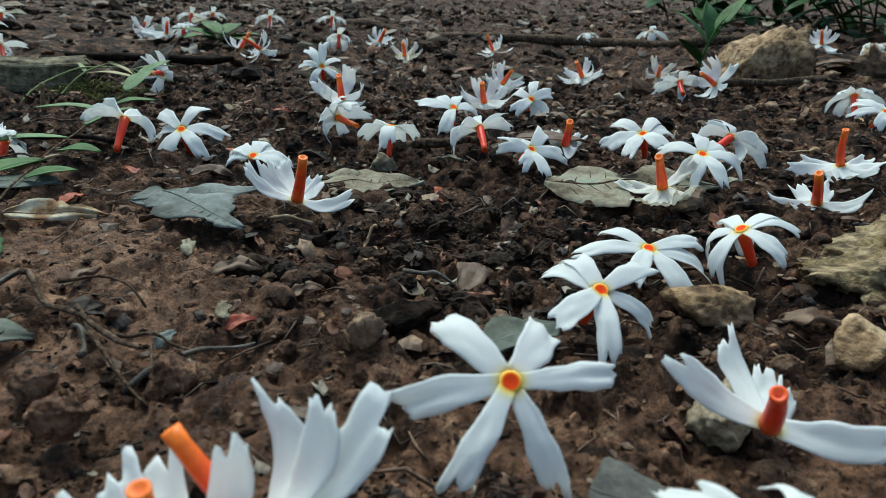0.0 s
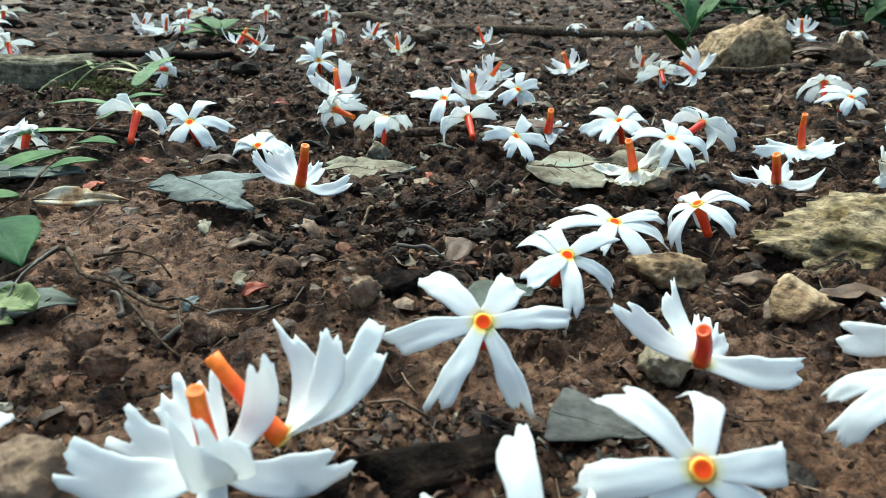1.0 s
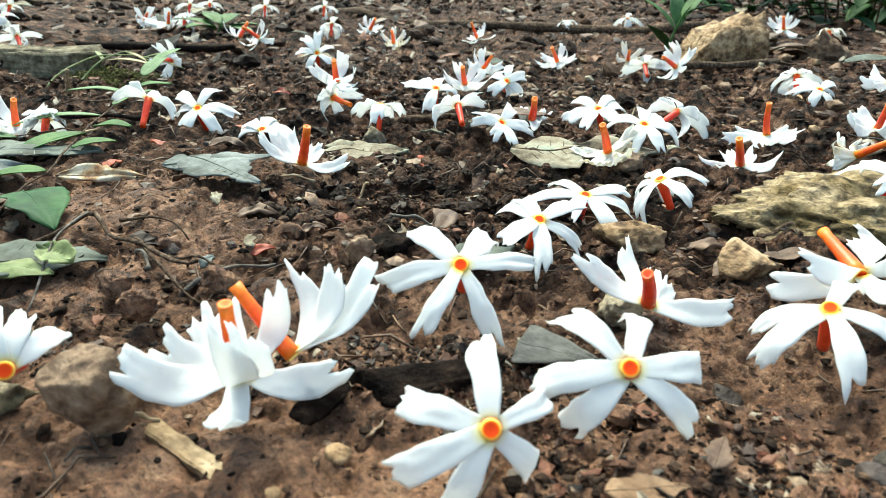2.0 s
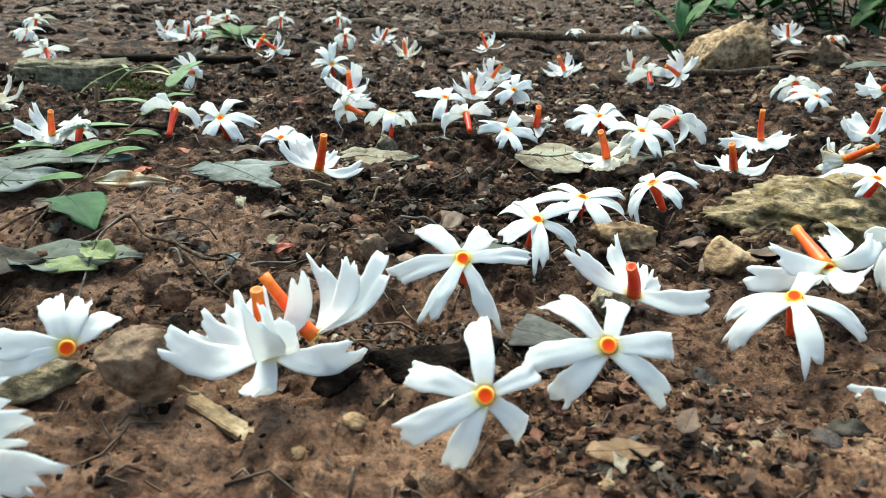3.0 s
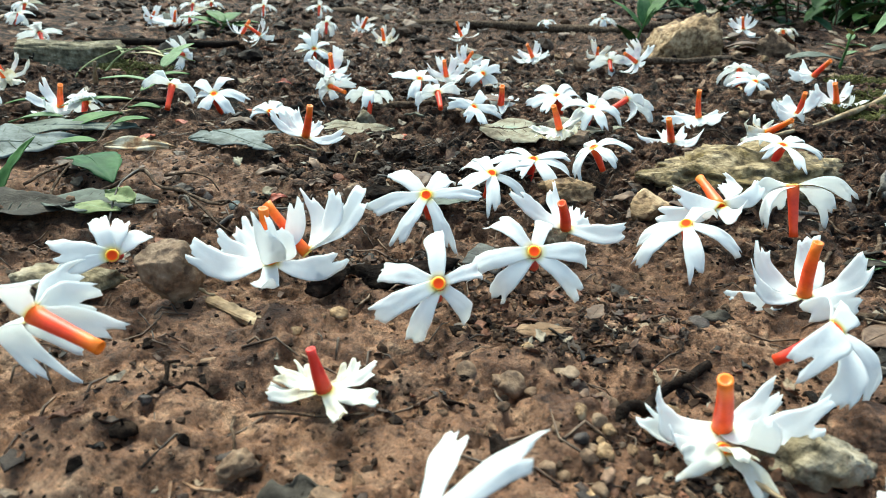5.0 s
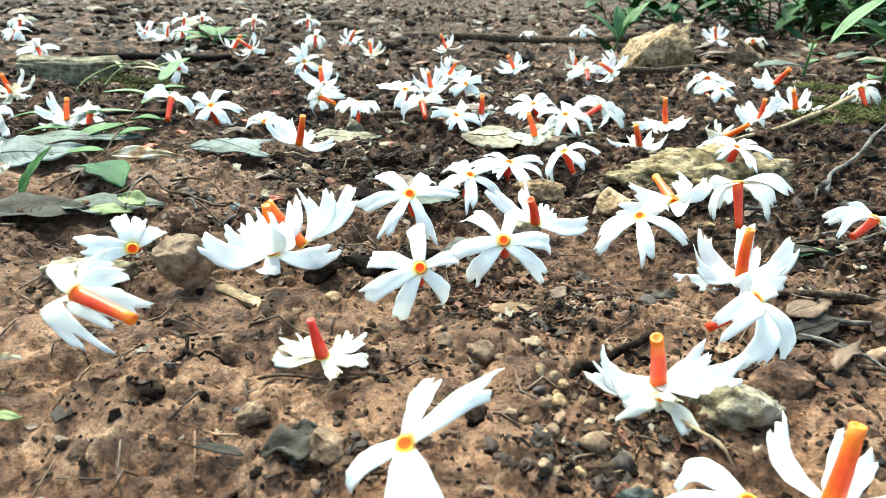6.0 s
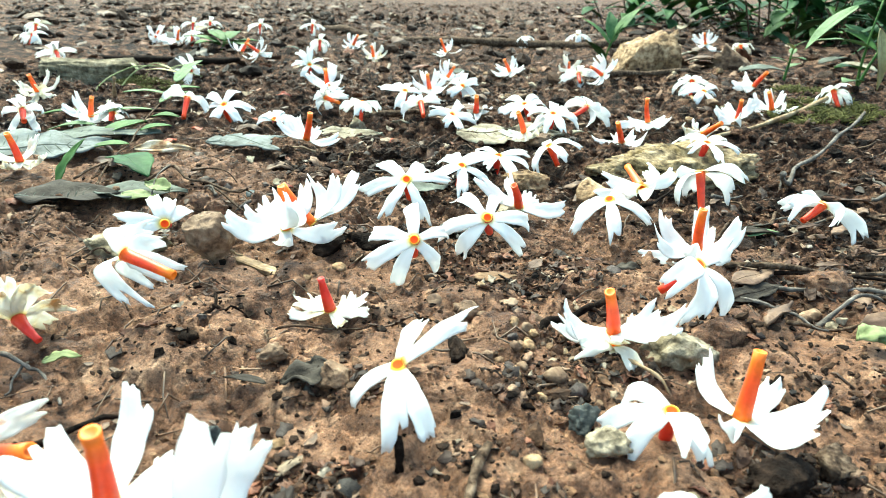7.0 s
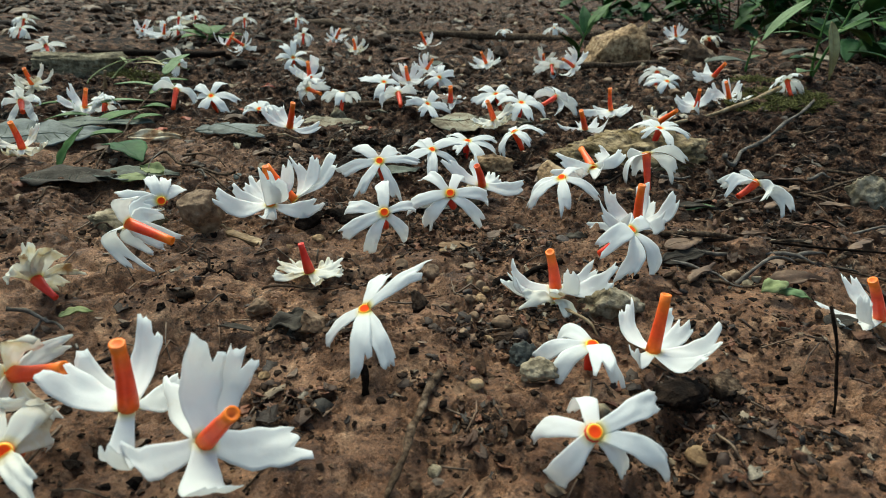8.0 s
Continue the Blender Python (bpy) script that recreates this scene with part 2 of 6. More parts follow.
LEAF_SILVER = leaf_material("silvery_dead_leaf", [(0.3, (0.06, 0.066, 0.056)), (0.46, (0.14, 0.152, 0.140)), (0.7, (0.225, 0.245, 0.235))], 90, 0.75, 0.15, 0.1)
LEAF_TAN = leaf_material("tan_dead_leaf", [(0.3, (0.16, 0.09, 0.05)), (0.5, (0.34, 0.21, 0.12)), (0.7, (0.46, 0.32, 0.20))], 120, 0.8, 0.15, 0.1, 0.0008)
LEAF_ASH = leaf_material("ash_dead_leaf", [(0.3, (0.05, 0.046, 0.040)), (0.5, (0.095, 0.092, 0.082)), (0.7, (0.15, 0.145, 0.13))], 120, 0.8, 0.15, 0.05, 0.0008)
LEAF_DARK = leaf_material("dark_wet_leaf", [(0.3, (0.014, 0.011, 0.008)), (0.5, (0.032, 0.026, 0.020)), (0.7, (0.075, 0.063, 0.049))], 120, 0.7, 0.12, 0.03, 0.0008)
LEAF_BROWN = leaf_material("brown_dead_leaf", [(0.3, (0.05, 0.028, 0.018)), (0.5, (0.13, 0.075, 0.045)), (0.7, (0.25, 0.16, 0.10))], 120, 0.6, 0.35, 0.12)
LEAF_CREAM = leaf_material("cream_dead_leaf", [(0.38, (0.22, 0.10, 0.045)), (0.47, (0.42, 0.28, 0.15)), (0.56, (0.58, 0.50, 0.36)), (0.68, (0.62, 0.57, 0.45))], 140, 0.7, 0.2, 0.15)
LEAF_RUST = leaf_material("rust_scrap", [(0.3, (0.16, 0.03, 0.018)), (0.5, (0.34, 0.065, 0.03)), (0.7, (0.5, 0.14, 0.06))], 150, 0.55, 0.35, 0.15)
LEAF_LIME = leaf_material("yellow_green_leaf", [(0.3, (0.13, 0.16, 0.055)), (0.5, (0.25, 0.29, 0.12)), (0.7, (0.36, 0.39, 0.20))], 90, 0.6, 0.25, 0.25)
LEAF_GREEN = leaf_material("green_leaf", [(0.3, (0.03, 0.075, 0.018)), (0.5, (0.065, 0.15, 0.032)), (0.7, (0.11, 0.21, 0.05))], 70, 0.58, 0.25, 0.3)
LEAF_SHRUB = leaf_material("shrub_leaf", [(0.3, (0.014, 0.048, 0.016)), (0.5, (0.032, 0.095, 0.030)), (0.7, (0.065, 0.15, 0.045))], 60, 0.6, 0.18, 0.3)
LEAF_SAGE = leaf_material("pale_green_leaf", [(0.3, (0.10, 0.17, 0.07)), (0.5, (0.19, 0.29, 0.13)), (0.7, (0.29, 0.38, 0.20))], 60, 0.6, 0.25, 0.3)
LEAF_YELLOW = leaf_material("yellowing_leaf", [(0.3, (0.20, 0.15, 0.06)), (0.5, (0.36, 0.30, 0.12)), (0.7, (0.42, 0.40, 0.18))], 60, 0.5, 0.4, 0.3)
MOSS = leaf_material("moss", [(0.3, (0.04, 0.042, 0.012)), (0.5, (0.115, 0.112, 0.032)), (0.7, (0.24, 0.22, 0.075))], 200, 0.8, 0.2, 0.2)


# ---- mesh helpers ----
def mesh_object(name, verts, faces, mat, parent=None, label="", smooth=True):
    me = bpy.data.meshes.new(name)
    me.from_pydata(verts, [], faces)
    me.materials.append(mat)
    if smooth:
        me.polygons.foreach_set("use_smooth", [True] * len(me.polygons))
    me.update()
    ob = new(name, me)
    if parent is not None:
        ob.parent = parent
    if label:
        tagged(ob, label)
    return ob


def root(name, m, label, category, group="", kind=""):
    ob = new(name)
    ob.empty_display_size = 0.005
    ob.matrix_world = m
    return tagged(ob, label, category, group, kind)


def sheet(top, nu, nv, thick):
    """A closed thin sheet from a grid of points top[i][j], with normals by differences."""
    pts = np.array(top, float).reshape(nu, nv, 3)
    du = np.gradient(pts, axis=0)
    dv = np.gradient(pts, axis=1)
    nrm = np.cross(du, dv)
    nrm /= np.maximum(np.linalg.norm(nrm, axis=2, keepdims=True), 1e-12)
    edge = np.ones((nu, nv, 1))
    edge[:, 0] = edge[:, -1] = 0.45
    edge[-1] = 0.45
    up, lo = pts + nrm * thick * 0.5 * edge, pts - nrm * thick * 0.5 * edge
    verts = np.concatenate([up.reshape(-1, 3), lo.reshape(-1, 3)])
    n = nu * nv
    faces = []
    for i in range(nu - 1):
        for j in range(nv - 1):
            a, b, c, d = i * nv + j, (i + 1) * nv + j, (i + 1) * nv + j + 1, i * nv + j + 1
            faces += [(a, b, c, d), (n + d, n + c, n + b, n + a)]
    ring = [i * nv for i in range(nu)] + [(nu - 1) * nv + j for j in range(1, nv)] + [i * nv + nv - 1 for i in range(nu - 2, -1, -1)] + [j for j in range(nv - 2, 0, -1)]
    for k, a in enumerate(ring):
        b = ring[(k + 1) % len(ring)]
        faces.append((a, a + n, b + n, b))
    return verts.tolist(), faces


def tube_verts(path, radii, sides=8, hollow=0.0):
    """A round tube along a path, closed at both ends; hollow sinks the far end."""
    path = [Vector(p) for p in path]
    verts, faces = [], []
    side = None
    for i, p in enumerate(path):
        d = (path[min(i + 1, len(path) - 1)] - path[max(i - 1, 0)]).normalized()
        if side is None:
            side = d.orthogonal().normalized()
        side = (side - d * side.dot(d)).normalized()
        other = d.cross(side)
        for k in range(sides):
            a = 2 * math.pi * k / sides
            verts.append(tuple(p + (side * math.cos(a) + other * math.sin(a)) * radii[i]))
    n = len(path)
    for i in range(n - 1):
        for k in range(sides):
            l = (k + 1) % sides
            faces.append((i * sides + k, i * sides + l, (i + 1) * sides + l, (i + 1) * sides + k))
    verts.append(tuple(path[0]))
    faces += [(len(verts) - 1, (k + 1) % sides, k) for k in range(sides)]
    d = (path[-1] - path[-2]).normalized()
    last = (n - 1) * sides
    if hollow:
        start = len(verts)
        for k in range(sides):
            v = Vector(verts[last + k])
            verts.append(tuple(path[-1] + (v - path[-1]) * 0.68))
        for k in range(sides):
            l = (k + 1) % sides
            faces.append((last + k, last + l, start + l, start + k))
        verts.append(tuple(path[-1] - d * hollow))
        faces += [(start + k, start + (k + 1) % sides, len(verts) - 1) for k in range(sides)]
    else:
        verts.append(tuple(path[-1] + d * radii[-1] * 0.5))
        faces += [(last + k, last + (k + 1) % sides, len(verts) - 1) for k in range(sides)]
    return verts, faces


def ico(level):
    bm = bmesh.new()
    bmesh.ops.create_icosphere(bm, subdivisions=level, radius=1.0)
    v = np.array([tuple(p.co) for p in bm.verts])
    f = [tuple(p.index for p in q.verts) for q in bm.faces]
    bm.free()
    return v, f


ICO = {level: ico(level) for level in (1, 2, 3, 4, 5)}


# ---- ground ----
TABLES = [np.random.RandomState(k).rand(256, 256) for k in range(6)]


def lattice(x, y, k):
    xi, yi = np.floor(x), np.floor(y)
    fx, fy = x - xi, y - yi
    fx, fy = fx * fx * (3 - 2 * fx), fy * fy * (3 - 2 * fy)
    i, j = xi.astype(int) % 256, yi.astype(int) % 256
    i2, j2, t = (i + 1) % 256, (j + 1) % 256, TABLES[k]
    return (t[i, j] * (1 - fx) + t[i2, j] * fx) * (1 - fy) + (t[i, j2] * (1 - fx) + t[i2, j2] * fx) * fy


def fbm(x, y, k, octaves=4):
    total, amp, size = 0.0, 0.5, 0.0
    for o in range(octaves):
        total = total + amp * lattice(x + 17.3 * o + 40.0, y + 5.1 * o + 40.0, (k + o) % 6)
        size += amp
        amp *= 0.5
        x, y = 1.62 * x - 1.19 * y, 1.19 * x + 1.62 * y
    return total / size


def step(a, b, v):
    s = np.clip((v - a) / (b - a), 0, 1)
    return s * s * (3 - 2 * s)


def roughness_of(x, y):
    """0 on the trodden mud, 1 on the crumbly humus."""
    return step(0.24, 0.36, np.minimum(np.hypot(x - 0.15, y + 0.04), np.hypot(x - 0.06, y - 0.275) + 0.22) + 0.10 * (fbm(x * 22, y * 22, 3, 3) - 0.5))


def height(x, y):
    x, y = np.asarray(x, float), np.asarray(y, float)
    r = roughness_of(x, y)
    near = 1 - step(0.9, 2.6, np.hypot(x - 0.16, y - 0.2))
    z = 0.0075 * (fbm(x * 20, y * 20, 0, 3) - 0.5)
    z = z + (0.0042 + 0.0044 * r) * near * (fbm(x * 95, y * 95, 1, 4) - 0.5)
    bend = fbm(x * 30, y * 30, 2, 2) - 0.5
    ledge = 8.0 * fbm(x * 52 + 3 * bend, y * 66 - 3 * bend, 5, 5)
    z = z + (0.0013 - 0.0004 * r) * near * (np.floor(ledge) + step(0.80, 1.0, ledge - np.floor(ledge)) - 4.0)
    lump = 1 - np.abs(2 * fbm(x * 190, y * 190, 2, 3) - 1)
    z = z + (0.0008 + 0.0042 * r) * near * (lump - 0.75)
    chip = 1 - np.abs(2 * fbm(x * 430 + 3.0, y * 500, 4, 2) - 1)
    z = z + (0.0009 + 0.0016 * r) * near * (chip - 0.7)
    vein = np.abs(fbm(x * 46 + 4 * bend, y * 60, 1, 4) - 0.5)
    z = z - 0.0022 * near * np.exp(-(vein / 0.016) ** 2) * step(0.46, 0.58, fbm(x * 24, y * 24, 3, 2))
    pit = fbm(x * 230, y * 230, 0, 2)
    z = z - 0.0016 * near * step(0.66, 0.76, pit)
    z = z - 0.0035 * np.exp(-((x - 0.146) ** 2 + (y - 0.176) ** 2) / 0.014 ** 2)
    z = z - 0.0045 * np.exp(-((x - 0.120) ** 2 + (y - 0.108) ** 2) / 0.036 ** 2)
    z = z + 0.016 * step(0.25, 0.42, x) * step(0.28, 0.46, y) + 0.010 * step(0.5, 0.95, y)
    return z + 0.06 * step(1.5, 5.0, np.hypot(x, y)) * (fbm(x * 1.3, y * 1.3, 4, 3) - 0.45) + 0.0005


def spread(lo, hi, cell, growth, before, reach):
    core = list(np.arange(lo, hi, cell))
    out, left, s = [], [], cell
    v = core[-1]
    while v < reach:
        s *= growth
        v += s
        out.append(v)
    v, s = core[0], cell
    while v > -reach:
        s *= before
        v -= s
        left.append(v)
    return np.array(left[::-1] + core + out)


def build_ground():
    xs, ys = spread(-0.03, 0.33, 0.00076, 1.075, 1.085, 120.0), spread(0.085, 0.39, 0.00076, 1.06, 1.25, 120.0)
    gx, gy = np.meshgrid(xs, ys)
    verts = np.stack([gx, gy, height(gx, gy)], axis=2).reshape(-1, 3)
    n, k = len(xs), len(ys)
    i = np.arange((k - 1) * (n - 1))
    a = (i // (n - 1)) * n + i % (n - 1)
    faces = np.stack([a, a + 1, a + n + 1, a + n], axis=1)
    ground = mesh_object("ground", verts.tolist(), faces.tolist(), SOIL)
    return tagged(ground, "damp brown soil, smooth mud turning into dark crumbs", "ground", kind="structure")


def on_ground(x, y):
    return float(height(x, y))


def scatter(name, level, places, radii, flat, mat, seed, label, sink=0.25, cuts=5, lumpy=False):
    """Many small rough lumps in one mesh."""
    rs = np.random.RandomState(seed)
    base, tri = ICO[level]
    x, y = places
    r = radii
    count = len(x)
    if lumpy:
        swell = np.zeros((count, len(base)))
        for wave_ in (1.6, 2.6, 4.0, 6.0):
            d = rs.normal(size=(count, 3))
            d *= wave_ / np.linalg.norm(d, axis=1, keepdims=True)
            swell += 0.36 / wave_ * np.sin(d @ base.T + rs.uniform(0, 6.28, (count, 1)))
        pts = base[None] * (1 + swell[..., None] + 0.42 * (rs.rand(count, len(base), 1) - 0.5))
    else:
        pts = base[None] * (1 + (0.85 if level == 1 else 0.78) * (rs.rand(count, len(base), 1) - 0.5))
    for _ in range(cuts):
        d = rs.normal(size=(count, 3))
        d /= np.linalg.norm(d, axis=1, keepdims=True)
        over = np.maximum(np.einsum("kij,kj->ki", pts, d) - rs.uniform(0.30, 0.72, count)[:, None], 0)
        pts = pts - over[..., None] * d[:, None]
    squash = np.stack([rs.uniform(0.65, 1.35, count), rs.uniform(0.65, 1.35, count), flat * rs.uniform(0.7, 1.2, count)], axis=1)
    pts = pts * squash[:, None] * r[:, None, None]
    tilt = rs.normal(0, 0.35, count)
    c, s = np.cos(tilt), np.sin(tilt)
    px, py, pz = pts[..., 0], pts[..., 1] * c[:, None] - pts[..., 2] * s[:, None], pts[..., 1] * s[:, None] + pts[..., 2] * c[:, None]
    turn = rs.uniform(0, 6.28, count)
    c, s = np.cos(turn)[:, None], np.sin(turn)[:, None]
    px, py = px * c - py * s, px * s + py * c
    z = height(x, y) + r * flat * (0.5 - sink)
    verts = np.stack([px + x[:, None], py + y[:, None], pz + z[:, None]], axis=2).reshape(-1, 3)
    t = np.array(tri)
    faces = (t[None] + (np.arange(count) * len(base))[:, None, None]).reshape(-1, 3)
    ob = mesh_object(name, verts.tolist(), faces.tolist(), mat, smooth=False)
    return tagged(ob, label, "soil", kind="stuff")


def field(rs, count, x0, x1, y0, y1, keep):
    x, y = rs.uniform(x0, x1, count), rs.uniform(y0, y1, count)
    ok = rs.rand(count) < keep(x, y)
    return x[ok], y[ok]


build_ground()


# ---- stones, twigs and leaves ----
def stone(name, x, y, size, turn, seed, mat, label, category="stone", z=None, tilt=0.0, facets=13, level=4, group="", cuts=(0.42, 0.78), crags=0.20, lumps=0.20):
    """An angular stone: a rough ball cut by random planes."""
    rs = np.random.RandomState(seed)
    v, f = ICO[level]
    v = v.copy()
    for _ in range(facets):
        d = rs.normal(size=3)
        d /= np.linalg.norm(d)
        cut = rs.uniform(*cuts)
        over = np.maximum(v @ d - cut, 0)
        v -= over[:, None] * d * 0.96
    off = rs.uniform(0, 50, 3)
    bumps = np.array([noise.fractal(Vector(p * 3.0 + off), 0.65, 2.1, 6) for p in v])
    crag = np.array([abs(noise.noise(Vector(p * 4.5 + off))) for p in v])
    v = v * (1.22 + lumps * bumps - crags * crag)[:, None] * (np.array(size) / 2)
    if z is None:
        z = on_ground(x, y) + size[2] * 0.24
    ob = mesh_object(name, v.tolist(), f, mat)
    ob.matrix_world = pose(x, y, z, tilt, 0, turn)
    return tagged(ob, label, category, group)


def board(x, y, length, deep, tall, turn, seed, mat, label, name="log", category="log", rise=0.28, lean=4):
    """A weathered squared piece of wood with worn, bitten edges and ragged ends."""
    bm = bmesh.new()
    bmesh.ops.create_cube(bm, size=1.0)
    bmesh.ops.subdivide_edges(bm, edges=bm.edges[:], cuts=14, use_grid_fill=True)
    off = Vector((seed, 0, 0))
    scale = 0.022 / deep
    for v in bm.verts:
        p = Vector((v.co.x * length, v.co.y * deep, v.co.z * tall))
        corner = max(abs(v.co.y), 0.36) + max(abs(v.co.z), 0.36) - 0.72
        p.y *= 1 - corner * 0.9
        p.z *= 1 - corner * 0.9
        q = p * scale
        d = noise.fractal(Vector((q.x * 60, q.y * 260, q.z * 260)) + off, 0.8, 2.0, 4) * 0.0018 + noise.noise(q * 70 + off) * 0.0036
        if abs(v.co.x) > 0.42:
            p.x *= 1 + 0.10 * noise.noise(Vector((q.y * 200, q.z * 200, seed)))
        v.co = p * (1 + d / 0.02)
    me = bpy.data.meshes.new(name)
    bm.to_mesh(me)
    bm.free()
    me.materials.append(mat)
    ob = new(name, me)
    ob.matrix_world = pose(x, y, on_ground(x, y) + tall * rise, lean, 0, turn)
    return tagged(ob, label, category)


def wander(points, amount, seed, per=5):
    """A polyline through the points with small random bends."""
    rs = np.random.RandomState(seed)
    pts = np.array([tuple(p) for p in points], float)
    t = np.linspace(0, len(pts) - 1, per * (len(pts) - 1) + 1)
    line = np.stack([np.interp(t, np.arange(len(pts)), pts[:, k]) for k in range(3)], axis=1)
    off = rs.normal(0, amount, line.shape)
    for _ in range(2):
        for v in (off, line):
            v[1:-1] = 0.25 * v[:-2] + 0.5 * v[1:-1] + 0.25 * v[2:]
    line += off * 1.5
    return [Vector(p) for p in line]


def twig(points, r0, r1, mat, label, seed=1, bend=0.0006, name="twig", category="twig", sides=7, group=""):
    """A tapered crooked stick through points given as (x, y, height above the soil)."""
    path = [(p[0], p[1], on_ground(p[0], p[1]) + p[2]) for p in points]
    line = wander(path, bend, seed)
    n = len(line)
    rs = np.random.RandomState(seed + 5)
    radii = [(r0 + (r1 - r0) * i / (n - 1)) * rs.uniform(0.74, 1.26) for i in range(n)]
    base = line[0].copy()
    v, f = tube_verts([p - base for p in line], radii, sides)
    ob = mesh_object(name, v, f, mat)
    ob.location = base
    return tagged(ob, label, category, group)


def blade(length, width, seed, curl=0.1, fold=0.12, wave=0.06, torn=0.0, thick=0.0003, tip=1.0, nu=26, nv=11):
    """A leaf blade along +x: pointed oval, folded on its midrib, curled and wavy."""
    rs = np.random.RandomState(seed)
    off = rs.uniform(0, 40, 3)
    grid = []
    for i in range(nu):
        u = i / (nu - 1)
        w = width / 2 * max(math.sin(math.pi * u ** (0.72 * tip)) ** 0.8, 0.03)
        for j in range(nv):
            s = 2 * j / (nv - 1) - 1
            rag = 1 - torn * (max(0.0, noise.noise(Vector((u * 5 + off[0], s + off[1], off[2]))) + 0.25) + 0.35 * max(0.0, noise.noise(Vector((u * 19 + off[0], s + off[1], off[2]))))) * abs(s)
            x = length * u * (1 - 0.02 * abs(s)) - torn * length * 0.10 * noise.noise(Vector((s * 4, off[1], off[0]))) * u
            y = w * s * rag
            z = abs(s) * w * fold + curl * length * math.sin(math.pi * u * 0.9) + wave * width * noise.noise(Vector((u * 3.2 + off[0], s * 1.6, off[1])))
            grid.append((x, y, z))
    return sheet(grid, nu, nv, thick), grid


def leaf_parts(parent, m, length, width, seed, mat, vein_mat, veins=True, part_name="blade", **shape):
    """A blade with midrib and side veins under a thing."""
    (v, f), grid = blade(length, width, seed, **shape)
    ob = mesh_object(part_name, v, f, mat, parent)
    ob.matrix_local = m
    if veins:
        nu, nv = shape.get("nu", 26), shape.get("nv", 11)
        mid = nv // 2
        line = [Vector(grid[i * nv + mid]) + Vector((0, 0, 0.0001)) for i in range(nu)]
        tv, tf = tube_verts(line, [max(length * 0.010 * (1 - 0.8 * i / nu), 0.00008) for i in range(nu)], 5)
        for i in range(2, nu - 4, 2):
            for side in (-1, 1):
                ends = [Vector(grid[i * nv + mid]), Vector(grid[(i + 1) * nv + mid + side * (mid // 2)]), Vector(grid[(i + 2) * nv + mid + side * (mid - 1)])]
                a, b = tube_verts(ends, [length * 0.005, length * 0.004, length * 0.002], 4)
                tf += [tuple(q + len(tv) for q in face) for face in b]
                tv += a
        rib = mesh_object("midrib", tv, tf, vein_mat, parent if part_name == "blade" else ob)
        if part_name == "blade":
            rib.matrix_local = m
    return ob


def dead_leaf(x, y, turn, length, width, seed, mat, vein_mat, label, z=0.002, pitch=0.0, roll=0.0, category="leaf", group="", name="dead_leaf", **shape):
    m = pose(x, y, on_ground(x, y) + z, roll, pitch, turn)
    thing = root(name, m, label, category, group)
    leaf_parts(thing, pose(-length / 2, 0, 0), length, width, seed, mat, vein_mat, **shape)
    return thing


# ---- flowers ----
def petal_sheet(az, el, length, seed, crinkle, width=1.0, turned=0.0, arch=None):
    """One strap-like petal: narrow claw, slightly broader lopsided two-lobed end with a ruffled rim, arched along its length."""
    rs = np.random.RandomState(seed)
    nu, nv = 13, 11
    notch, notch_at = rs.uniform(0.04, 0.22), rs.uniform(-0.45, 0.45)
    slant, sweep, twist = rs.uniform(-0.16, 0.16), rs.uniform(-0.05, 0.05), rs.uniform(-0.45, 0.45)
    cup = rs.uniform(-0.38, 0.12)
    if arch is None:
        arch = 0.09 + 0.13 * min(max(-el, 0), 60) / 60 + rs.uniform(-0.03, 0.05)
    fat = rs.uniform(0.128, 0.164) * width
    tip_curl, ruffle = rs.uniform(-0.1, 0.5), rs.uniform(0.010, 0.030)
    off = rs.uniform(0, 30, 3)
    ce, se = math.cos(radians(el)), math.sin(radians(el))
    ca, sa = math.cos(radians(az)), math.sin(radians(az))
    grid = []
    for i in range(nu):
        base_u = i / (nu - 1)
        for j in range(nv):
            s = 2 * j / (nv - 1) - 1
            end = 1.02 - notch * math.exp(-((s - notch_at) / 0.23) ** 2) + slant * s - 0.05 * abs(s) ** 5
            end += 0.10 * noise.noise(Vector((s * 3.1, off[0], off[1]))) + 0.06 * noise.noise(Vector((s * 8.0, off[2], off[1])))
            u = base_u * (1 + (end - 1) * base_u ** 3)
            half = length * fat * (0.56 + 0.44 * math.sin(math.pi / 2 * min(u / 0.62, 1.0)) ** 1.4) * (1 + 0.20 * noise.noise(Vector((u * 4.5, (1 if s > 0 else -1) * 3.0 + off[1], off[2]))))
            along = length * (0.06 + 0.94 * u)
            lift = arch * length * math.sin(math.pi * u) + cup * half * (s * s - 0.3) * u
            lift += crinkle * length * noise.noise(Vector((u * 3.5 + off[0], s * 1.4 + off[1], off[2]))) * u
            lift += ruffle * length * noise.noise(Vector((u * 9.0 + off[2], s * 4.5 + off[0], off[1]))) * max(0.0, u - 0.35) * (0.3 + abs(s))
            lift -= tip_curl * length * max(0.0, u - 0.62) ** 2
            side = half * s + sweep * length * u * u
            a = radians(turned) * min(1.0, u * 1.6) + twist * u * u
            side, lift = side * math.cos(a), lift + side * math.sin(a)
            r, z = along * ce - lift * se, along * se + lift * ce
            grid.append((r * ca - side * sa, r * sa + side * ca, z))
    return sheet(grid, nu, nv, 0.00022)


LOOKS = {
    "face": "white night jasmine flower, orange eye showing, lying on soil",
    "dome": "white night jasmine flower drooping over its orange tube",
    "tube": "upturned white night jasmine flower, orange tube pointing up",
    "side": "white night jasmine flower fallen on its side on soil",
    "wilted": "wilted browning night jasmine flower with an orange tube",
}
flower_count = 0
BEDS = []


